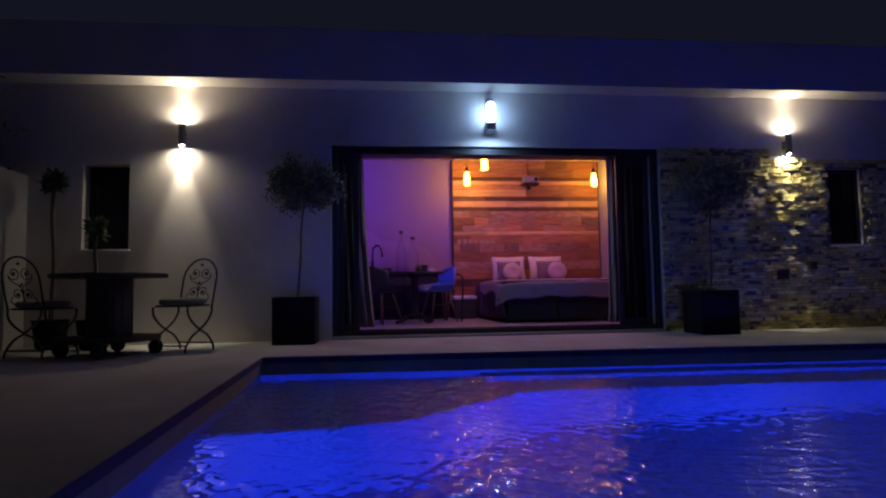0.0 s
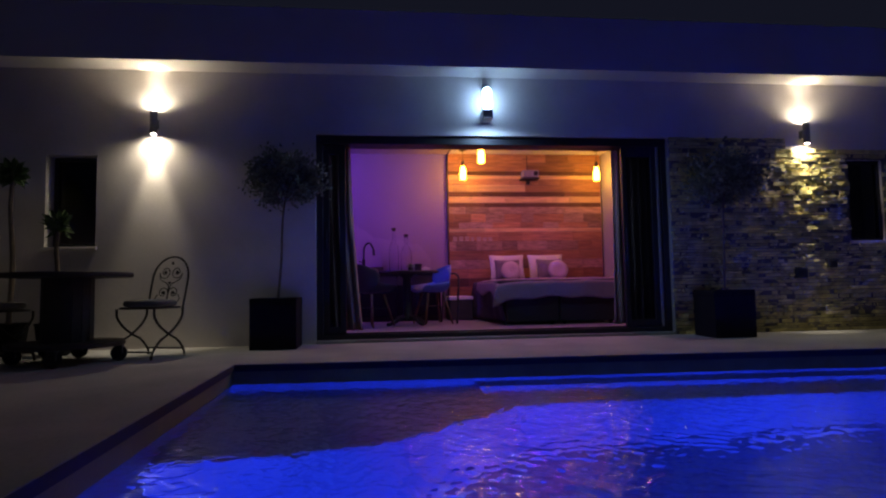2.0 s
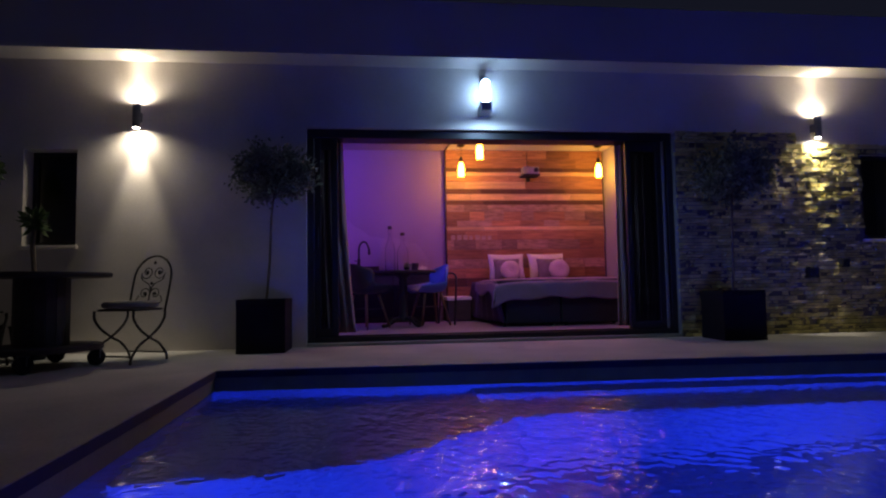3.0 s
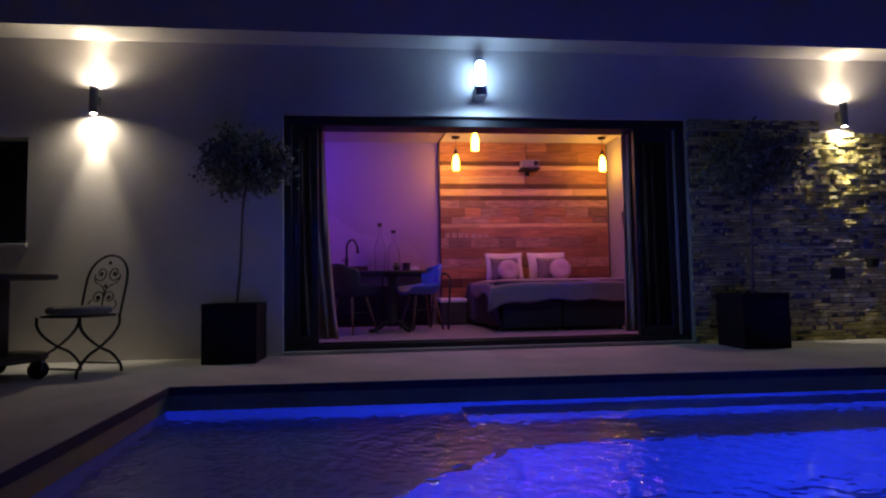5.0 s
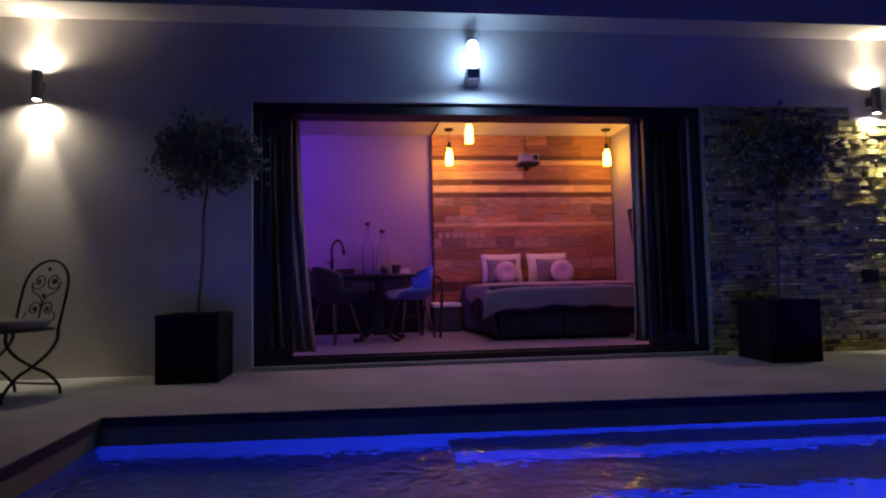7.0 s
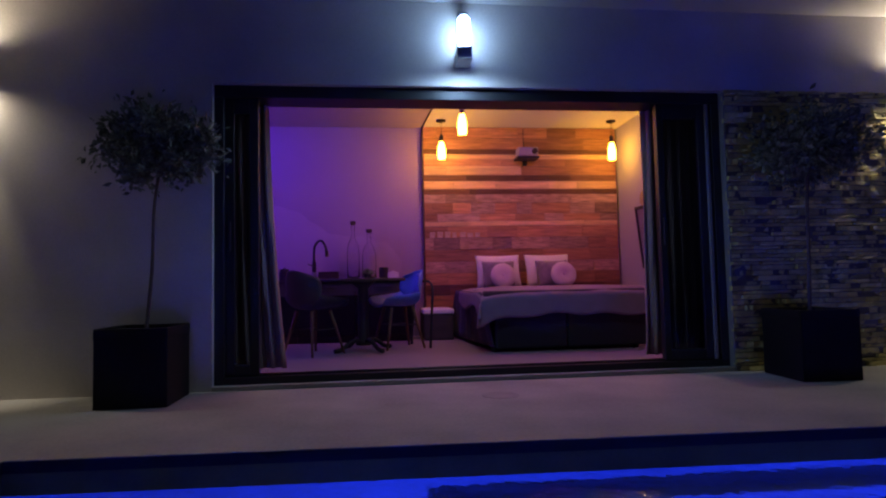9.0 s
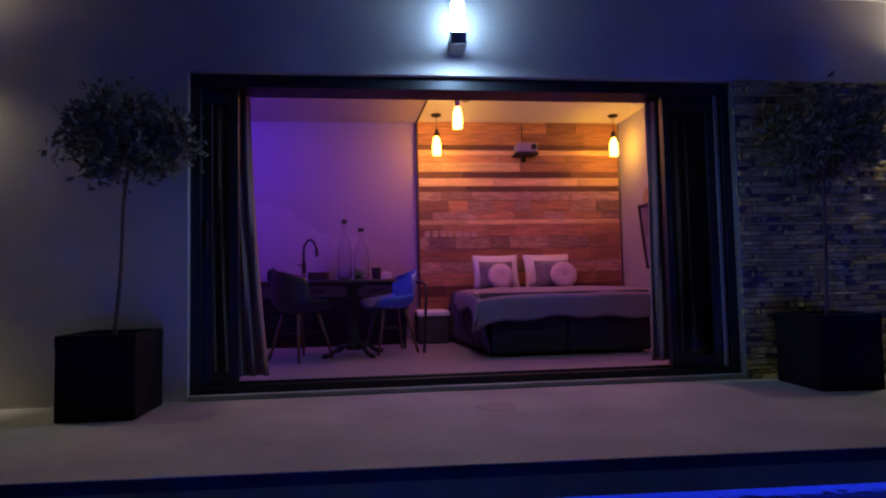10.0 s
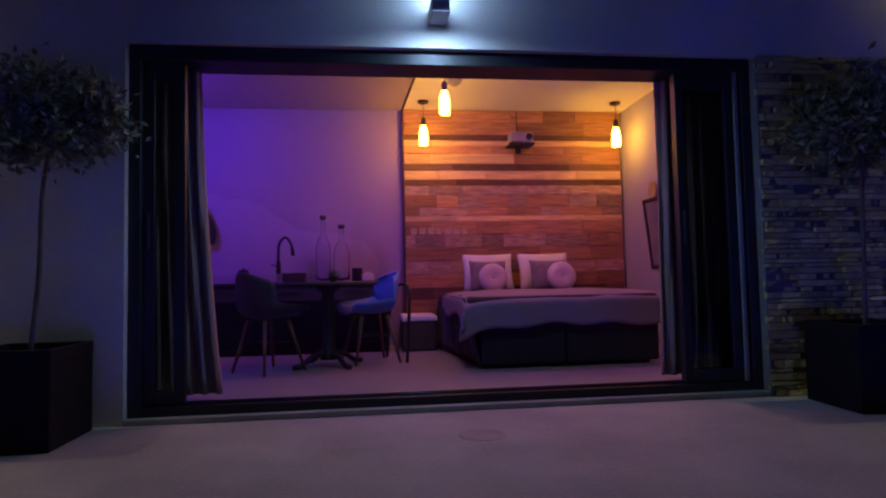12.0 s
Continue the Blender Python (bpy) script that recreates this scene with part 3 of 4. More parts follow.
def pot_plant(m, h, seed, leaves, size, label):
    random.seed(seed)
    th = thing("potted_plant", m, label, "plant", "plants in the patio corner")
    bm = B()
    lathe(bm, [(0.10, 0.0), (0.13, 0.02), (0.165, 0.28), (0.175, 0.30), (0.16, 0.30), (0.15, 0.26), (0.01, 0.255)], 24)
    part("pot", bm, M_POT, th, soft=False)
    bm = B()
    tube(bm, smooth_path([(0, 0, 0.25), (0.015, 0.01, h * 0.5), (-0.01, 0, h * 0.8), (0.0, 0, h)], 6), 0.026, 8, 0.018)
    part("trunk", bm, M_BARK, th, soft=True)
    bm = B()
    for k in range(leaves):
        a, e = random.uniform(0, 2 * math.pi), random.uniform(-0.9, 1.3)
        d = Vector((math.cos(a) * math.cos(e), math.sin(a) * math.cos(e), math.sin(e)))
        add_leaf(bm, Vector((0, 0, h)) + d * random.uniform(0.0, size * 0.5), d + Vector((0, 0, -0.2)), size * random.uniform(0.5, 0.9), 0.48)
    part("crown", bm, M_LEAF2, th)


pot_plant(pose(-3.66, 5.12, 0), 1.72, 3, 120, 0.15, "tall potted plant with bare stem and leafy head")
pot_plant(pose(-3.17, 4.98, 0), 1.22, 4, 90, 0.13, "smaller potted plant with a leafy green head")
M_GARDEN = mat("pale_garden_wall_render", (0.45, 0.42, 0.38), 0.9, vary=0.15, scale=1.5, bump=0.3)
structure("garden_wall", boxes((-4.35, 1.6, 0, -4.09, WALL_Y - 0.002, 1.86)), M_GARDEN, "pale rendered garden wall meeting the house", "wall")
hedge = thing("hedge", pose(-4.35, 4.0, 1.4), "dark evergreen shrub rising behind the garden wall", "shrub")
random.seed(21)
bm = B()
for i in range(2600):
    p = Vector((random.gauss(-0.35, 0.25), random.gauss(0.55, 0.35), random.gauss(0.85, 0.33)))
    p.x = min(p.x, 0.32)
    add_leaf(bm, p, Vector([random.gauss(0, 1) for _ in range(3)]), random.uniform(0.07, 0.13), 0.5)
part("foliage", bm, M_LEAF, hedge)
bm = B()
for k in range(5):
    tube(bm, [(-0.35 + 0.05 * k, 0.5 + 0.05 * k, -1.4), (-0.35 + random.uniform(-.2, .2), 0.5 + random.uniform(-.2, .2), 0.9)], 0.03, 6, 0.01)
part("trunk", bm, M_BARK, hedge)
for x in (-1.19, 1.25):
    th = thing("roof_vent", pose(x, 5.20, 3.47), "small pale domed vent on the roof edge", "roof vent", "vents on the roof edge")
    bm = B()
    lathe(bm, [(0.06, 0.0), (0.06, 0.02), (0.045, 0.036), (0.012, 0.045)], 20)
    part("dome", bm, M_SOFFIT, th, soft=True)
th = thing("skimmer_lid", pose(1.13, 4.86, 0.0), "round grey skimmer lid set in the terrace", "skimmer lid")
bm = B()
lathe(bm, [(0.01, 0.0035), (0.108, 0.0035), (0.119, 0.0025), (0.122, 0.0005)], 32)
part("cover", bm, mat("grey_lid_plastic", (0.33, 0.31, 0.29), 0.6), th)

# ---- the room ----
M_TRIM = mat("dark_bronze_trim", (0.06, 0.035, 0.03), 0.5)
WX0, WX1, WOOD_Y = 0.945, 3.462, 8.36
bm = B()
box(bm, WX0 - 0.022, WOOD_Y - 0.012, FLOOR_IN, WX0, ROOM[3], CEIL_IN, 0.003)
structure("trim", bm, M_TRIM, "dark upright trim at the edge of the wooden wall", "trim")
bm = B()
tube(bm, [(WX0 - 0.011, WOOD_Y - 0.012, CEIL_IN - 0.009), (1.10, 5.76, CEIL_IN - 0.009)], 0.010, 6)
structure("trim", bm, M_TRIM, "dark trim line crossing the ceiling", "trim")

M_LINEN = mat("white_bed_linen", (0.72, 0.70, 0.69), 0.95, vary=0.06, scale=5, bump=0.3, grain=120)
M_QUILT = mat("pale_pink_grey_quilt", (0.25, 0.185, 0.215), 0.95, vary=0.1, scale=6, bump=0.4, grain=90)
M_BEDBASE = mat("charcoal_bed_cloth", (0.022, 0.020, 0.025), 0.9, vary=0.2, scale=6, bump=0.2, grain=200)
M_CUSH_GREY = mat("grey_patterned_cushion", (0.22, 0.20, 0.21), 0.95, vary=0.3, scale=18, bump=0.3, grain=150)
M_ROUND = mat("pale_velvet_cushion", (0.60, 0.54, 0.53), 0.9, vary=0.1, scale=8, bump=0.2)

bed = thing("bed", pose(2.12, 7.38, FLOOR_IN), "double bed with charcoal base and pale quilt, made", "bed")
a, l = 0.80, 0.955
bm = B()
box(bm, -a + 0.11, -l + 0.03, 0.03, -0.006, l, 0.36, 0.02, 2)
part("base", bm, M_BEDBASE, bed, "charcoal upholstered half of the bed base")
bm = B()
box(bm, 0.006, -l + 0.03, 0.03, a - 0.02, l, 0.36, 0.02, 2)
part("base", bm, M_BEDBASE, bed, "charcoal upholstered half of the bed base")
for x in (-0.7, -0.08, 0.08, 0.7):
    for y in (-0.85, 0.85):
        bm = B()
        lathe(bm, [(0.022, 0.0), (0.026, 0.035)], 12, pose(x, y, 0))
        part("foot", bm, M_BLACK, bed)
bm = B()
box(bm, -a, -l, 0.36, a, l, 0.57, 0.05, 4)
part("mattress", bm, M_BEDBASE, bed, "dark sheeted mattress", soft=True)


def quilt_point(s, t):
    """s across from the hanging left side, t from the hanging foot end."""
    x = -a - 0.03 + max(0.0, s)
    y = -l - 0.025 + max(0.0, t)
    z = 0.595 + 0.007 * noise.noise((s * 5, t * 5, 2)) + 0.012 * noise.noise((s * 2, t * 2, 7))
    ds = -min(0.0, s)
    dt = -min(0.0, t)
    z -= 0.045 * math.exp(-max(0, s) / 0.09) + 0.06 * math.exp(-max(0, t) / 0.11)
    hang = max(ds, dt)
    z -= hang
    x -= 0.02 * math.sin(t * 17) * ds + 0.10 * ds
    y -= 0.03 * math.sin(s * 13) * dt + 0.03 * dt
    if ds > 0 and dt > 0:
        x -= 0.10 * dt
        y -= 0.10 * ds
    return (x, y, max(z, 0.04))


def quilt(u, v):
    foot = 0.20 + 0.012 * math.sin(u * 23) + 0.012 * math.sin(u * 9) + 0.06 * max(0.0, 1 - u * 7)
    side = 0.15 + 0.03 * math.sin(v * 11)
    s = -side + u * (side + 2 * a + 0.05)
    t = -foot + v * (foot + 1.45)
    return quilt_point(s, t)


bm = B()
grid(bm, quilt, 70, 60)
q = part("quilt", bm, M_QUILT, bed, "pale pinkish quilt hanging over the foot end", soft=True)
q.modifiers.new("thick", "SOLIDIFY").thickness = 0.014
bm = B()
grid(bm, lambda u, v: (-a - 0.02 + (0.12 - 0.22 * u) * v - 0.012 * math.sin(u * 40) * v, -l + 0.06 + u * 1.75, 0.56 - 0.52 * v), 60, 10)
q = part("valance", bm, mat("grey_blue_valance", (0.06, 0.05, 0.07), 0.95, bump=0.3, grain=150), bed, "grey cloth hanging at the side", soft=True)
q.modifiers.new("thick", "SOLIDIFY").thickness = 0.008


def pillow(name, m, w, h, d, material, label, category, group, pinch=0.5):
    th = thing(name, m, label, category, group)
    bm = B()
    for s in (-1, 1):
        def fn(u, v):
            x, z = 2 * u - 1, 2 * v - 1
            k = max(0.0, (1 - abs(x) ** 3)) ** pinch * max(0.0, (1 - abs(z) ** 3)) ** pinch
            q = 1 - 0.06 * (1 - abs(x) ** 2) * abs(z) ** 4
            p = 1 - 0.06 * (1 - abs(z) ** 2) * abs(x) ** 4
            return (x * w / 2 * p, s * d / 2 * k + 0.006 * noise.noise((x * 3, z * 3, s)), h / 2 + z * h / 2 * q)
        grid(bm, fn, 18, 14)
    bmesh.ops.remove_doubles(bm, verts=bm.verts, dist=0.004)
    part("cover", bm, material, th, soft=True)
    return th


def round_cushion(m, r, label):
    th = thing("round_cushion", m, label, "cushion", "round cushions on the bed")
    bm = B()
    lathe(bm, [(0.004, 0.055), (0.02, 0.058), (0.06, 0.074), (r * 0.7, 0.075), (r * 0.92, 0.055), (r, 0.03), (r, 0.01), (r * 0.9, -0.02), (0.01, -0.03)], 32, pose(0, 0, r, 90))
    part("cover", bm, M_ROUND, th, soft=True)
    bm = B()
    lathe(bm, [(0.004, 0.066), (0.016, 0.063), (0.02, 0.054)], 14, pose(0, 0, r, 90))
    part("button", bm, M_ROUND, th, "sunken covered button", soft=True)


BT = FLOOR_IN + 0.575
pillow("pillow", pose(1.83, 8.13, BT, -17), 0.56, 0.43, 0.15, M_LINEN, "plump white pillow propped against the wooden wall", "pillow", "pillows on the bed")
pillow("pillow", pose(2.46, 8.13, BT, -17, 0, 2), 0.58, 0.43, 0.15, M_LINEN, "plump white pillow propped against the wooden wall", "pillow", "pillows on the bed")
pillow("square_cushion", pose(1.80, 7.99, BT, -14), 0.40, 0.34, 0.10, M_CUSH_GREY, "grey patterned square cushion leaning on a pillow", "cushion", "square cushions on the bed")
pillow("square_cushion", pose(2.46, 7.99, BT, -14), 0.40, 0.34, 0.10, M_CUSH_GREY, "grey patterned square cushion leaning on a pillow", "cushion", "square cushions on the bed")
round_cushion(pose(1.83, 7.90, BT, -14), 0.15, "round pale velvet cushion with a centre button")
round_cushion(pose(2.57, 7.90, BT, -14), 0.155, "round pale velvet cushion with a centre button")

ns = thing("bedside_bench", pose(1.04, 8.06, FLOOR_IN), "low dark bedside cabinet with pale top", "bedside table")
part("body", boxes((-0.17, -0.26, 0.0, 0.17, 0.28, 0.30), bevel=0.004), M_DARKWOOD, ns)
part("door", boxes((-0.155, -0.275, 0.02, 0.155, -0.26, 0.285), bevel=0.003), M_DARKWOOD, ns)
part("top", boxes((-0.18, -0.285, 0.30, 0.18, 0.285, 0.355), bevel=0.012), M_LINEN, ns, "pale cloth-covered top")

# kitchen run along the back wall
M_CABINET = mat("black_kitchen_front", (0.010, 0.010, 0.013), 0.6, vary=0.15, bump=0.03, spec=0.15)
M_DRAWER = mat("dark_grey_drawer_front", (0.05, 0.048, 0.06), 0.6, vary=0.15, bump=0.03)
M_WORKTOP = mat("dark_worktop_stone", (0.03, 0.029, 0.032), 0.5, vary=0.25, scale=12, bump=0.05)
for k in range(4):
    x = -1.86 + 0.65 * k
    th = thing("kitchen_cabinet", pose(x, 7.82, FLOOR_IN), "black kitchen base unit under the worktop", "cabinet", "kitchen base units")
    part("body", boxes((0.002, 0.02, 0.08, 0.648, 0.57, 0.685)), M_CABINET, th)
    part("plinth", boxes((0.002, 0.06, 0.0, 0.648, 0.08, 0.08)), M_BLACK, th)
    part("door", boxes((0.005, 0.0, 0.085, 0.645, 0.02, 0.53), bevel=0.002), M_CABINET, th)
    d = part("drawer", boxes((0.005, 0.0, 0.535, 0.645, 0.02, 0.68), bevel=0.002), M_DRAWER, th, "dark grey drawer front")
    part("handle", boxes((0.22, -0.02, 0.615, 0.42, -0.008, 0.625), (0.23, -0.008, 0.615, 0.24, 0.0, 0.625), (0.40, -0.008, 0.615, 0.41, 0.0, 0.625)), M_BLACK, d)
th = thing("worktop", pose(-1.88, 7.80, FLOOR_IN + 0.685), "dark stone worktop over the kitchen units", "worktop")
part("slab", boxes((0, 0, 0, 2.64, 0.615, 0.035), bevel=0.004), M_WORKTOP, th)
CT = FLOOR_IN + 0.72

th = thing("kitchen_tap", pose(-0.40, 8.16, CT), "tall black swan-neck kitchen tap", "tap")
bm = B()
tube(bm, smooth_path([(0, 0, 0.10), (0, 0, 0.325), (0.012, 0, 0.405), (0.055, -0.01, 0.46), (0.10, -0.02, 0.455), (0.14, -0.03, 0.385), (0.148, -0.032, 0.345)], 8), 0.014, 12)
part("spout", bm, M_BLACK, th, soft=True)
bm = B()
tube(bm, [(0.147, -0.032, 0.355), (0.155, -0.034, 0.275)], 0.019, 12)
part("spray_head", bm, M_BLACK, th, soft=True)
bm = B()
lathe(bm, [(0.022, 0.09), (0.024, 0.10), (0.024, 0.21), (0.016, 0.22)], 16)
tube(bm, [(-0.01, 0, 0.16), (-0.07, -0.01, 0.19)], 0.007, 8)
part("valve", bm, M_BLACK, th, soft=False)
bm = B()
lathe(bm, [(0.03, 0.0), (0.03, 0.02), (0.022, 0.03), (0.022, 0.09)], 16)
part("base", bm, M_ALU_LIGHT, th, "bright steel foot")

M_BOTTLE = glass("clear_bottle_glass", (0.97, 0.97, 0.98), 0.0, 1.12)
M_CORK = mat("dark_stopper", (0.06, 0.045, 0.04), 0.7)


def bottle(m, r, h, label):
    th = thing("glass_bottle", m, label, "bottle", "bottles on the worktop")
    bm = B()
    outer = [(0.01, 0.0), (r * 0.95, 0.0), (r, 0.02), (r, h * 0.50), (r * 0.8, h * 0.60), (r * 0.33, h * 0.72), (r * 0.30, h * 0.92), (r * 0.40, h * 0.93), (r * 0.40, h * 0.95)]
    inner = [(r * 0.24, h * 0.95), (r * 0.24, h * 0.73), (r * 0.73, h * 0.60), (r - 0.006, h * 0.5), (r - 0.006, 0.022), (0.01, 0.012)]
    lathe(bm, outer + inner, 24)
    part("glass", bm, M_BOTTLE, th, soft=True)
    bm = B()
    lathe(bm, [(r * 0.22, h * 0.93), (r * 0.42, h * 0.955), (r * 0.46, h * 0.99), (r * 0.40, h)], 16)
    part("stopper", bm, M_CORK, th, "dark stopper")


bottle(pose(0.06, 8.19, CT), 0.075, 0.70, "tall clear glass bottle with a dark stopper")
bottle(pose(0.25, 8.20, CT), 0.085, 0.60, "clear glass bottle with a dark stopper")
th = thing("bread_box", pose(-0.22, 8.03, CT), "dark rectangular box standing on the worktop", "box")
part("body", boxes((-0.115, -0.08, 0, 0.115, 0.08, 0.075), bevel=0.01), M_DARKWOOD, th)
part("lid", boxes((-0.118, -0.083, 0.075, 0.118, 0.083, 0.092), bevel=0.006), M_DARKWOOD, th)
th = thing("coffee_tin", pose(0.42, 8.02, CT), "dark tin with a lid on the worktop", "tin")
bm = B()
lathe(bm, [(0.05, 0.0), (0.053, 0.006), (0.053, 0.11)], 20)
part("body", bm, M_BLACK, th)
bm = B()
lathe(bm, [(0.056, 0.107), (0.056, 0.13), (0.04, 0.135)], 20)
part("lid", bm, M_BLACK, th)
th = thing("tissue_box", pose(0.53, 7.96, CT), "small pale cardboard box on the worktop", "box")
part("carton", boxes((-0.06, -0.05, 0, 0.06, 0.05, 0.07), bevel=0.003), M_LINEN, th)
bm = B()
tube(bm, [(-0.03, 0, 0.068), (0.0, 0.005, 0.085), (0.03, -0.004, 0.068)], 0.008, 6)
part("tissue", bm, M_LINEN, th)
th = thing("storage_jar", pose(-0.72, 8.0, CT), "small dark jar with a lid on the worktop", "jar")
bm = B()
lathe(bm, [(0.05, 0.0), (0.06, 0.01), (0.06, 0.10), (0.045, 0.115)], 20)
part("body", bm, M_BLACK, th)
bm = B()
lathe(bm, [(0.05, 0.112), (0.05, 0.13), (0.012, 0.135), (0.012, 0.15)], 20)
part("lid", bm, M_BLACK, th)

# light strips of the room
for m, ln, col, label in ((pose(-1.86, 7.0, 2.33, 0, 0, 90), 1.2, (0.10, 0.012, 1.0), "slim aluminium light strip glowing blue on the side wall"), (pose(1.9, 6.85, CEIL_IN - 0.001, 180), 2.9, (0.74, 0.05, 0.60), "slim aluminium light strip glowing pink on the ceiling")):
    th = thing("light_strip", m, label, "light strip", "coloured light strips")
    bm = B()
    box(bm, -ln / 2, -0.02, 0.0, ln / 2, 0.02, 0.008, 0.002)
    part("profile", bm, M_ALU_LIGHT, th)
    bm = B()
    box(bm, -ln / 2 + 0.01, -0.014, 0.008, ln / 2 - 0.01, 0.014, 0.012, 0.001)
    part("diffuser", bm, glow("strip_led", col, 6), th)

# paler patch with a cloudy sloping rim on the back wall
M_CLOUD = mat("pale_cloud_patch", (0.45, 0.34, 0.49), 0.8, vary=0.05, scale=4, bump=0.05)
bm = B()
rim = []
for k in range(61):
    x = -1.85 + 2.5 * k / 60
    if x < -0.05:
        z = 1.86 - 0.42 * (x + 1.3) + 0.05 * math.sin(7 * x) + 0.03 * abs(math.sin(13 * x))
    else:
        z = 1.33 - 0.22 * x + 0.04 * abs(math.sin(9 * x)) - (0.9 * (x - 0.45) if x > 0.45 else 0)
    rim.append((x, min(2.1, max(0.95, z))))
vs = [[bm.verts.new((x, y, zz)) for x, zz in rim] for y in (ROOM[3] - 0.004, ROOM[3])]
vb = [[bm.verts.new((x, y, 0.88)) for x, zz in rim] for y in (ROOM[3] - 0.004, ROOM[3])]
for i in range(60):
    bm.faces.new((vb[0][i], vb[0][i + 1], vs[0][i + 1], vs[0][i]))
    bm.faces.new((vs[0][i], vs[0][i + 1], vs[1][i + 1], vs[1][i]))
structure("wall_mural", bm, M_CLOUD, "slightly paler cloud-shaped patch on the back wall", "mural")

# table and shell chairs
M_SHELL_BLUE = mat("blue_moulded_shell", (0.11, 0.20, 0.64), 0.45, vary=0.08, scale=4, bump=0.04)
M_SHELL_GREY = mat("dark_grey_moulded_shell", (0.035, 0.038, 0.05), 0.5, vary=0.1, scale=4, bump=0.04)
M_BEECH = mat("brown_chair_wood", (0.16, 0.085, 0.045), 0.55, vary=0.25, scale=8, bump=0.1, stretch=(6, 6, 1))


def shell_chair(m, shell, label, hoop=False, group="chairs round the room table"):
    """Moulded chair that faces +x."""
    th = thing("shell_chair", m, label, "chair", group)
    prof = smooth_path([(0.235, 0, 0.425), (0.215, 0, 0.442), (0.08, 0, 0.430), (-0.10, 0, 0.428), (-0.185, 0, 0.47), (-0.225, 0, 0.58), (-0.25, 0, 0.72), (-0.262, 0, 0.80)], 6)

    def fn(u, v):
        i = u * (len(prof) - 1)
        p = prof[min(int(i), len(prof) - 2)].lerp(prof[min(int(i), len(prof) - 2) + 1], i - min(int(i), len(prof) - 2))
        s = 2 * v - 1
        back = max(0.0, min(1.0, (u - 0.45) / 0.3))
        w = 0.25 - 0.03 * max(0, u - 0.8) / 0.2 * 1.5 - 0.02 * (1 - min(1, u / 0.15))
        rnd = 1 - 0.28 * max(0, (u - 0.82) / 0.18) ** 2 * abs(s)
        lift = (0.05 + 0.10 * min(1.0, u / 0.5)) * abs(s) ** 3 * (1 - back)
        wrap = 0.12 * abs(s) ** 2.2 * back
        return (p.x + wrap, s * w * rnd, p.z + lift - 0.05 * max(0, (u - 0.85) / 0.15) * s * s)
    bm = B()
    grid(bm, fn, 30, 16)
    s = part("seat_shell", bm, shell, th, soft=True)
    md = s.modifiers.new("thick", "SOLIDIFY")
    md.thickness = 0.008
    for x, y in ((0.14, 0.13), (0.14, -0.13), (-0.13, 0.13), (-0.13, -0.13)):
        bm = B()
        tube(bm, [(x * 0.85, y * 0.8, 0.415), (x * 1.5, y * 1.55, 0.0)], 0.018, 10, 0.011)
        part("leg", bm, M_BEECH, th, soft=True)
    bm = B()
    for y in (-0.15, 0.15):
        tube(bm, [(0.155, y, 0.24), (-0.145, y, 0.24)], 0.005, 6)
    tube(bm, [(0.155, -0.15, 0.24), (-0.145, 0.15, 0.24)], 0.005, 6)
    tube(bm, [(0.155, 0.15, 0.24), (-0.145, -0.15, 0.24)], 0.005, 6)
    part("brace", bm, M_BLACK, th)
    if hoop:
        bm = B()
        tube(bm, smooth_path([(-0.24, -0.24, 0.0), (-0.27, -0.23, 0.40), (-0.29, -0.21, 0.60), (-0.30, -0.13, 0.665), (-0.305, 0.0, 0.68), (-0.30, 0.13, 0.665), (-0.29, 0.21, 0.60), (-0.27, 0.23, 0.40), (-0.24, 0.24, 0.0)], 6), 0.014, 8)
        part("bent_frame", bm, M_BLACK, th, "black bent frame behind the shell", soft=True)
    return th


TX, TY = 0.20, 6.98
tb = thing("pedestal_table", pose(TX, TY, FLOOR_IN), "round dark pedestal table with splayed iron feet", "table")
bm = B()
lathe(bm, [(0.01, 0.685), (0.415, 0.685), (0.425, 0.692), (0.425, 0.708), (0.415, 0.716), (0.01, 0.716)], 48)
part("tabletop", bm, M_DARKWOOD, tb)
bm = B()
lathe(bm, [(0.08, 0.06), (0.055, 0.10), (0.052, 0.62), (0.10, 0.66), (0.13, 0.685)], 20)
part("column", bm, M_BLACK, tb, soft=True)
for k in range(4):
    bm = B()
    a4 = radians(35 + 90 * k)
    c, s = math.cos(a4), math.sin(a4)
    tube(bm, smooth_path([(0.02 * c, 0.02 * s, 0.10), (0.14 * c, 0.14 * s, 0.10), (0.25 * c, 0.25 * s, 0.035), (0.33 * c, 0.33 * s, 0.022)], 6), 0.022, 8)
    part("foot", bm, M_BLACK, tb, soft=True)
shell_chair(pose(-0.27, 6.80, FLOOR_IN, 0, 0, 48), M_SHELL_GREY, "dark grey moulded shell chair with brown wooden legs")
shell_chair(pose(0.56, 7.16, FLOOR_IN, 0, 0, 200), M_SHELL_BLUE, "blue moulded shell chair with brown legs and black frame", True)
th = thing("table_plant", pose(0.25, 6.93, FLOOR_IN + 0.716), "small dark potted succulent on the table", "plant")
bm = B()
lathe(bm, [(0.03, 0.0), (0.04, 0.045), (0.035, 0.045), (0.005, 0.04)], 16)
part("pot", bm, M_BLACK, th)
random.seed(8)
bm = B()
for k in range(60):
    e, a4 = random.uniform(0.0, 1.4), random.uniform(0, 6.28)
    add_leaf(bm, Vector((0, 0, 0.04)), Vector((math.cos(a4) * math.cos(e), math.sin(a4) * math.cos(e), math.sin(e))), random.uniform(0.04, 0.075), 0.4)
part("leaves", bm, M_LEAF, th)

th = thing("hanging_coat", pose(-1.22, ROOM[3], 1.66), "dark cloth coat hung on a wall hook", "coat")
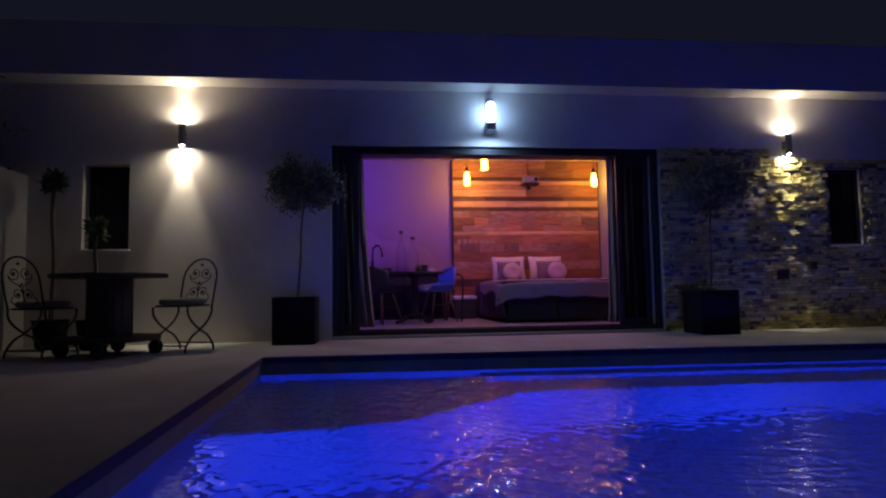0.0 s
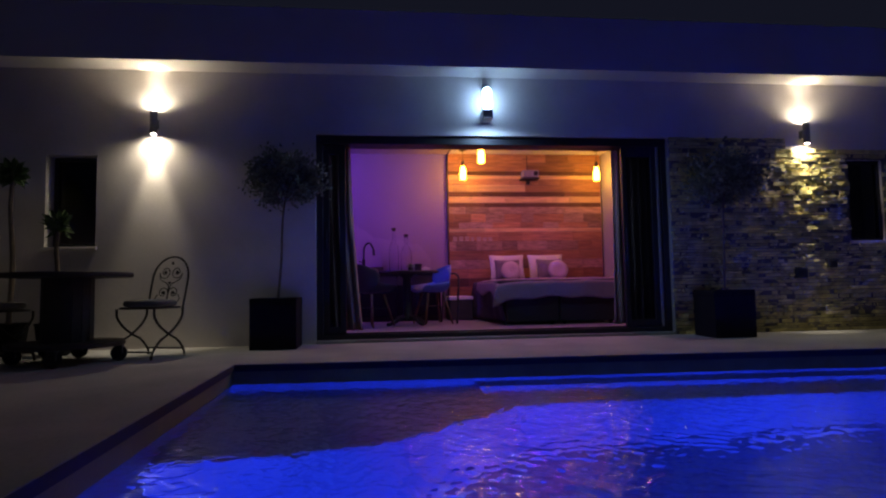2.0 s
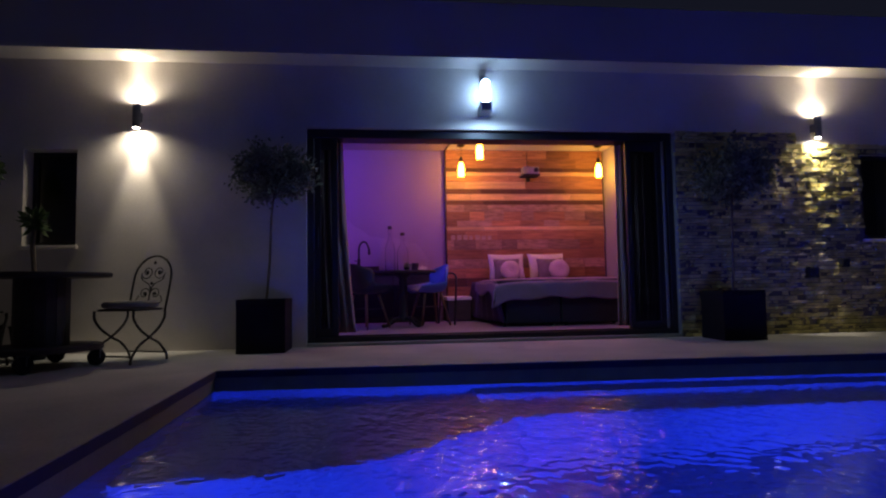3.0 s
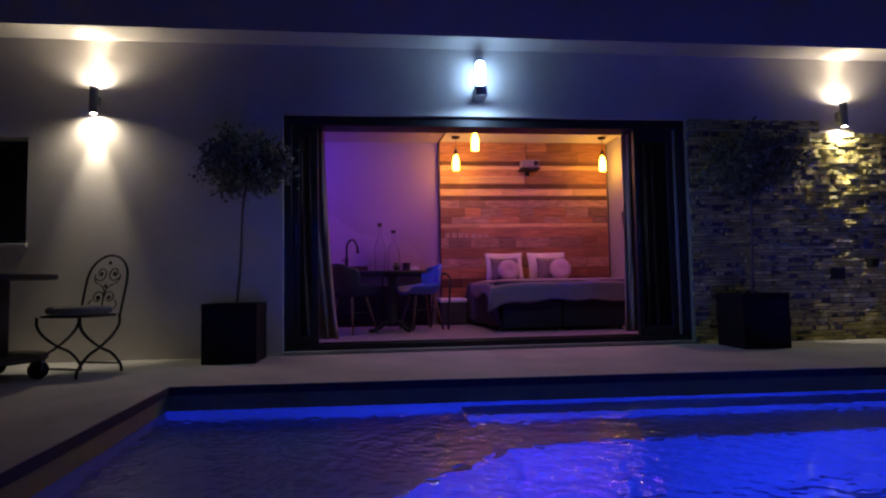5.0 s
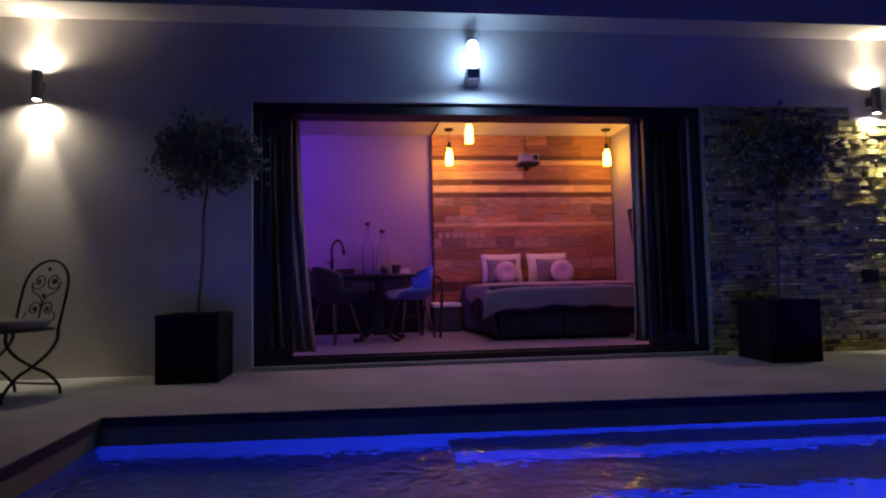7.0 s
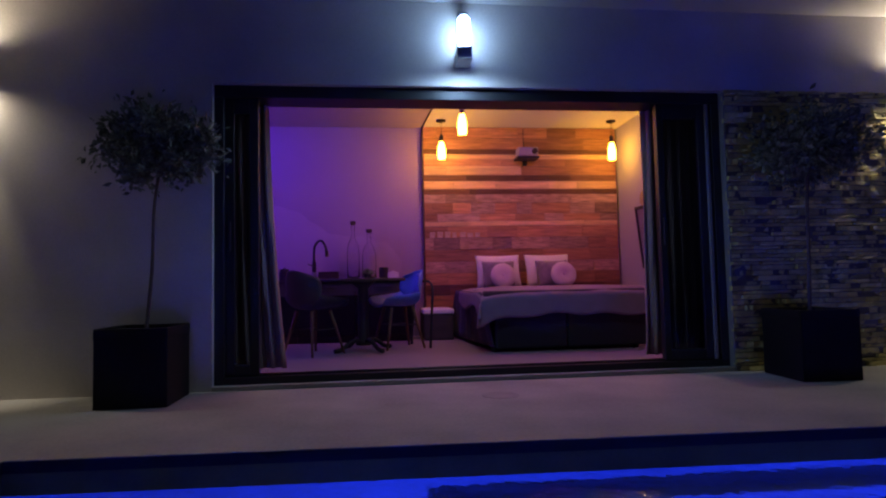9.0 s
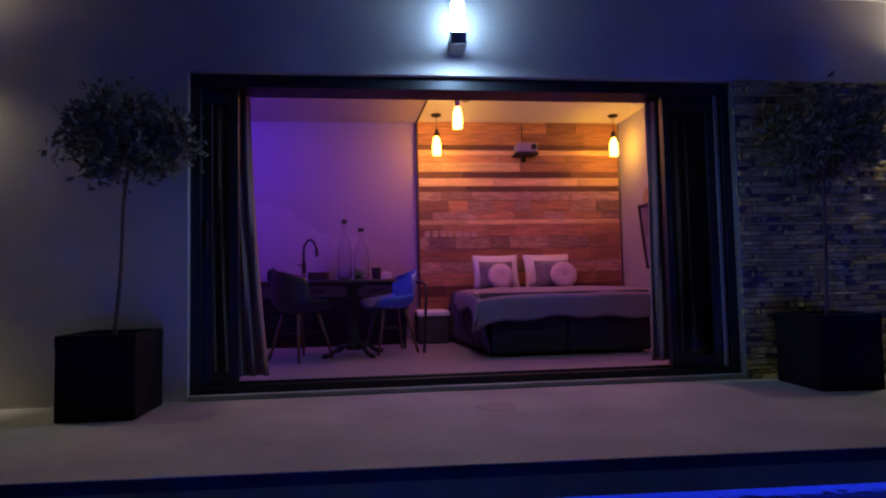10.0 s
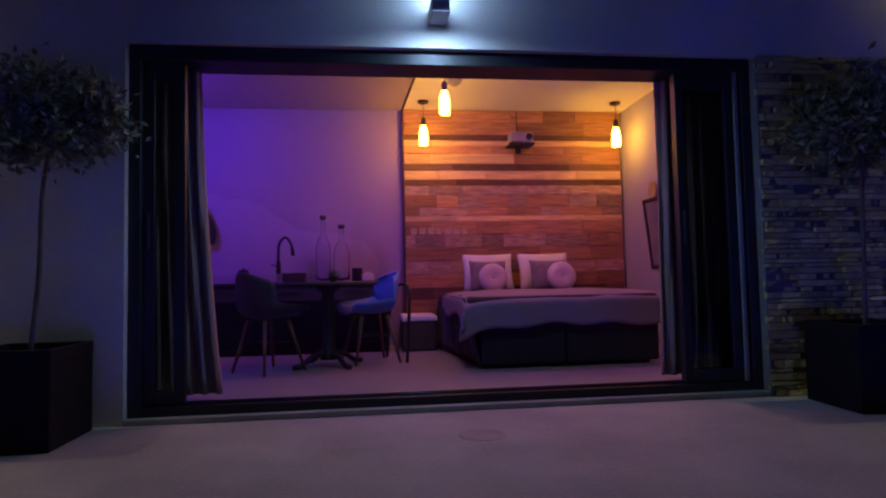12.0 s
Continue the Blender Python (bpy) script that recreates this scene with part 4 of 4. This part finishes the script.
bm = B()


def coat(u, v):
    a, w = u * 2 * math.pi, 0.035 + 0.10 * math.sin(min(1.0, v * 1.25) * math.pi * 0.5) - 0.05 * max(0.0, v - 0.8)
    f = 1 + 0.10 * math.sin(5 * a + 3 * v)
    return (w * f * math.cos(a), -0.065 + 0.055 * f * math.sin(a) * min(1.0, 0.35 + v), -0.04 - 0.40 * v)


grid(bm, coat, 40, 16, close_u=True)
part("cloth", bm, mat("dark_coat_cloth", (0.025, 0.022, 0.035), 0.95, vary=0.2, scale=8, bump=0.3, grain=160), th, soft=True)
bm = B()
tube(bm, smooth_path([(0, 0, 0.0), (0, -0.06, -0.02), (0, -0.075, 0.02)], 5), 0.006, 6)
part("hook", bm, M_BLACK, th)

for x, z, w in ((4.64, 0.67, 0.065), (5.03, 0.77, 0.05)):
    th = thing("outdoor_socket", pose(x, WALL_Y - 0.05, z), "small dark square socket box on the stone cladding", "socket", "sockets on the cladding")
    bm = B()
    box(bm, -w, -0.03, -w, w, 0.05, w, 0.006, 2)
    part("housing", bm, M_BLACK, th)
    bm = B()
    box(bm, -w * 0.8, -0.038, -w * 0.8, w * 0.8, -0.028, w * 0.8, 0.004, 2)
    part("flap", bm, M_BLACK, th)

# projector, sensor, ladder shelf, wall art
pj = thing("projector", pose(2.24, 8.22, 2.27), "small silver projector on a wall bracket", "projector")
bm = B()
box(bm, -0.125, -0.10, 0.025, 0.125, 0.09, 0.135, 0.012, 2)
part("body", bm, mat("silver_plastic", (0.30, 0.30, 0.31), 0.4), pj)
bm = B()
lathe(bm, [(0.036, 0.0), (0.036, 0.02), (0.028, 0.02), (0.026, 0.008), (0.005, 0.006)], 20, pose(0.075, -0.10, 0.08, 90))
part("lens", bm, M_BLACK, pj)
part("bracket", boxes((-0.14, -0.09, 0.0, 0.14, 0.136, 0.022), (-0.03, 0.10, -0.06, 0.03, 0.136, 0.0), bevel=0.002), M_BLACK, pj)
bm = B()
tube(bm, [(0.0, 0.128, 0.13), (-0.01, 0.130, 0.28), (-0.005, 0.130, 0.43)], 0.005, 6)
part("cable", bm, M_BLACK, pj)
th = thing("ceiling_sensor", pose(1.375, 7.30, CEIL_IN), "small grey domed ceiling sensor", "sensor")
bm = B()
lathe(bm, [(0.08, 0.0), (0.08, -0.02), (0.066, -0.055), (0.035, -0.078), (0.003, -0.084)], 24)
part("dome", bm, mat("grey_sensor_plastic", (0.22, 0.20, 0.20), 0.35), th, soft=True)
ld = thing("wall_frame", pose(3.47, 7.35, 0.86), "tall black frame hung tilted on the side wall", "picture frame")
TILT_F = pose(0, 0, 0, 0, -6)
for y in (-0.27, 0.27):
    bm = B()
    box(bm, -0.035, y - 0.02, 0.0, -0.005, y + 0.02, 0.72, 0.004, 1, TILT_F)
    part("stile", bm, M_BLACK, ld)
for z in (0.0, 0.68):
    bm = B()
    box(bm, -0.033, -0.25, z, -0.007, 0.25, z + 0.04, 0.004, 1, TILT_F)
    part("rail", bm, M_BLACK, ld)
bm = B()
box(bm, -0.022, -0.25, 0.04, -0.012, 0.25, 0.68, 0.0, 1, TILT_F)
part("panel", bm, mat("dim_picture_panel", (0.20, 0.18, 0.20), 0.5, vary=0.4, scale=6), ld)
M_YELLOW = mat("ochre_yellow_weave", (0.42, 0.31, 0.13), 0.8, vary=0.2, scale=20)
for y, z, r in ((7.42, 1.92, 0.10), (7.62, 1.68, 0.09)):
    th = thing("wall_plate", pose(ROOM[1], y, z), "ochre yellow woven plate hung on the wall", "wall decoration", "woven plates on the wall")
    bm = B()
    lathe(bm, [(0.01, 0.012), (r * 0.6, 0.012), (r * 0.95, 0.025), (r, 0.024), (r * 0.98, 0.016), (r * 0.6, 0.002), (0.01, 0.002)], 28, pose(0, 0, 0, 0, -90))
    part("weave", bm, M_YELLOW, th, soft=True)

# ---- pieces: planks of the wooden wall ----
WOODS = {
    "l": mat("light_reclaimed_pine", (0.72, 0.47, 0.22), 0.75, vary=0.35, scale=3, bump=0.35, grain=22, piece=0.22, stretch=(1.2, 14, 14)),
    "m": mat("brown_reclaimed_board", (0.44, 0.215, 0.10), 0.75, vary=0.45, scale=3, bump=0.35, grain=22, piece=0.35, stretch=(1.2, 14, 14)),
    "d": mat("dark_reclaimed_board", (0.16, 0.075, 0.042), 0.75, vary=0.45, scale=3, bump=0.35, grain=22, piece=0.3, stretch=(1.2, 14, 14)),
    "g": mat("weathered_grey_board", (0.38, 0.235, 0.155), 0.8, vary=0.55, scale=4, bump=0.4, grain=18, piece=0.4, stretch=(2.0, 12, 12)),
}
ROWS_W = ((0.142, "m"), (0.140, "m"), (0.064, "d"), (0.064, "l"), (0.088, "m"), (0.117, "lm"), (0.078, "d"), (0.101, "l"), (0.068, "d"), (0.108, "g"), (0.140, "gm"), (0.094, "mg"), (0.062, "l"), (0.145, "m"), (0.15, "mg"), (0.15, "m"), (0.14, "g"), (0.15, "m"), (0.13, "d"), (0.15, "m"), (0.15, "m"), (0.15, "d"), (0.12, "m"))
wall_wood = thing("wooden_wall", pose(WX0, WOOD_Y, 0), "feature wall of mixed reclaimed brown boards", "wooden wall", kind="structure")
part("batten", boxes((0.0, 0.012, FLOOR_IN, WX1 - WX0, ROOM[3] - WOOD_Y, CEIL_IN)), M_MORTAR, wall_wood)
random.seed(31)
z = CEIL_IN
for h, kinds in ROWS_W:
    if z - h < FLOOR_IN:
        h = z - FLOOR_IN
    if h < 0.02:
        break
    x = 0.0
    first = True
    while x < WX1 - WX0 - 0.02:
        ln = random.uniform(0.28, 1.0) * (0.6 if first else 1) * (0.55 if "g" in kinds else 1.0)
        first = False
        x1 = min(WX1 - WX0, x + ln)
        if WX1 - WX0 - x1 < 0.15:
            x1 = WX1 - WX0
        bm = B()
        yo = random.uniform(-0.008, 0.004)
        box(bm, 0, yo, 0, x1 - x - 0.003, 0.012, h - 0.004, 0.0015)
        p = part("plank", bm, WOODS[random.choice(kinds)], wall_wood)
        p.location = (x, 0, z - h)
        x = x1
    z -= h

random.seed(5)
for k in range(7):
    bm = B()
    w = random.uniform(0.05, 0.075)
    box(bm, 0, -0.0105, 0, w, -0.0085, random.uniform(0.055, 0.075))
    p = part("stencil_bar", bm, mat("faded_stencil_paint", (0.50, 0.36, 0.26), 0.9, vary=0.3, scale=30), wall_wood, "faded pale stencil mark")
    p.location = (0.06 + 0.095 * k, 0, 1.30)

# ---- pieces: stones of the cladding ----
clad = thing("stone_cladding", pose(3.137, WALL_Y, 0), "split grey-brown slate ledge stone cladding", "stone cladding", kind="structure")
SX1 = 7.4 - 3.137
STEP = 4.56 - 3.137
wl, wr = WIN_R[0] - 3.137, WIN_R[1] - 3.137
part("mortar", boxes((0, -0.012, 0, wl, 0, 2.10), (wr, -0.012, 0, SX1, 0, 2.10), (wl, -0.012, 0, wr, 0, WIN_R[2] - 0.03), (wl, -0.012, WIN_R[3], wr, 0, 2.10), (0, -0.012, 2.10, STEP, 0, 2.235)), M_MORTAR, clad)
random.seed(77)
stones = []
z = 0.0
while z < 2.23:
    h = random.choice((0.028, 0.034, 0.042, 0.052))
    if z + h > 2.24:
        h = 2.24 - z
    lim = STEP if z + h > 2.115 else SX1
    x = -random.uniform(0.0, 0.03)
    while x < lim - 0.02:
        ln = random.uniform(0.06, 0.24)
        x1 = min(lim, x + ln)
        mid = (x + x1) / 2
        inside = wl - 0.03 < mid < wr + 0.03 and WIN_R[2] - 0.03 < z + h / 2 < WIN_R[3] + 0.01
        if not inside:
            if z + h > WIN_R[2] - 0.03 and z < WIN_R[3]:
                if x < wl < x1:
                    x1e = wl
                else:
                    x1e = x1
                xs = max(x, wr) if x < wr < x1 else x
            else:
                x1e, xs = x1, x
            if x1e - xs > 0.02:
                stones.append((xs, z, x1e - xs - 0.003, h - 0.003, random.choice((0.012, 0.018, 0.024, 0.032, 0.042)) + random.uniform(-0.004, 0.005)))
        x = x1
    z += h


def stone(bm, x, z, w, h, d):
    """A split stone: a slab whose face is uneven."""
    j = lambda s: random.uniform(-s, s)
    back = [bm.verts.new(p) for p in ((x, -0.005, z), (x + w, -0.005, z), (x + w, -0.005, z + h), (x, -0.005, z + h))]
    n = 3
    fr = []
    for k in range(n + 1):
        xx = x + w * k / n + (j(w * 0.06) if 0 < k < n else 0)
        dd = d + j(0.010)
        fr.append((bm.verts.new((xx, -dd, z + 0.003 + abs(j(0.003)))), bm.verts.new((xx, -dd - j(0.008), z + h - abs(j(0.004))))))
    for k in range(n):
        bm.faces.new((fr[k][0], fr[k + 1][0], fr[k + 1][1], fr[k][1]))
    bm.faces.new([back[0], *[f[0] for f in fr][::1], back[1]][::-1])
    bm.faces.new([back[3], *[f[1] for f in fr], back[2]])
    bm.faces.new((back[0], back[3], fr[0][1], fr[0][0]))
    bm.faces.new((back[1], fr[-1][0], fr[-1][1], back[2]))


near = [s for s in stones if 1.1 < s[0] < 2.1 and s[1] > 0.7]
near = near[:300]
chosen = set(near)
for s in near:
    bm = B()
    stone(bm, 0, 0, s[2], s[3], s[4])
    p = part("stone", bm, M_STONE, clad)
    p.location = (s[0], 0, s[1])
bm = B()
for s in stones:
    if s not in chosen:
        stone(bm, *s)
tagged(part("more_stones", bm, M_STONE_FAR, clad), kind="stuff")
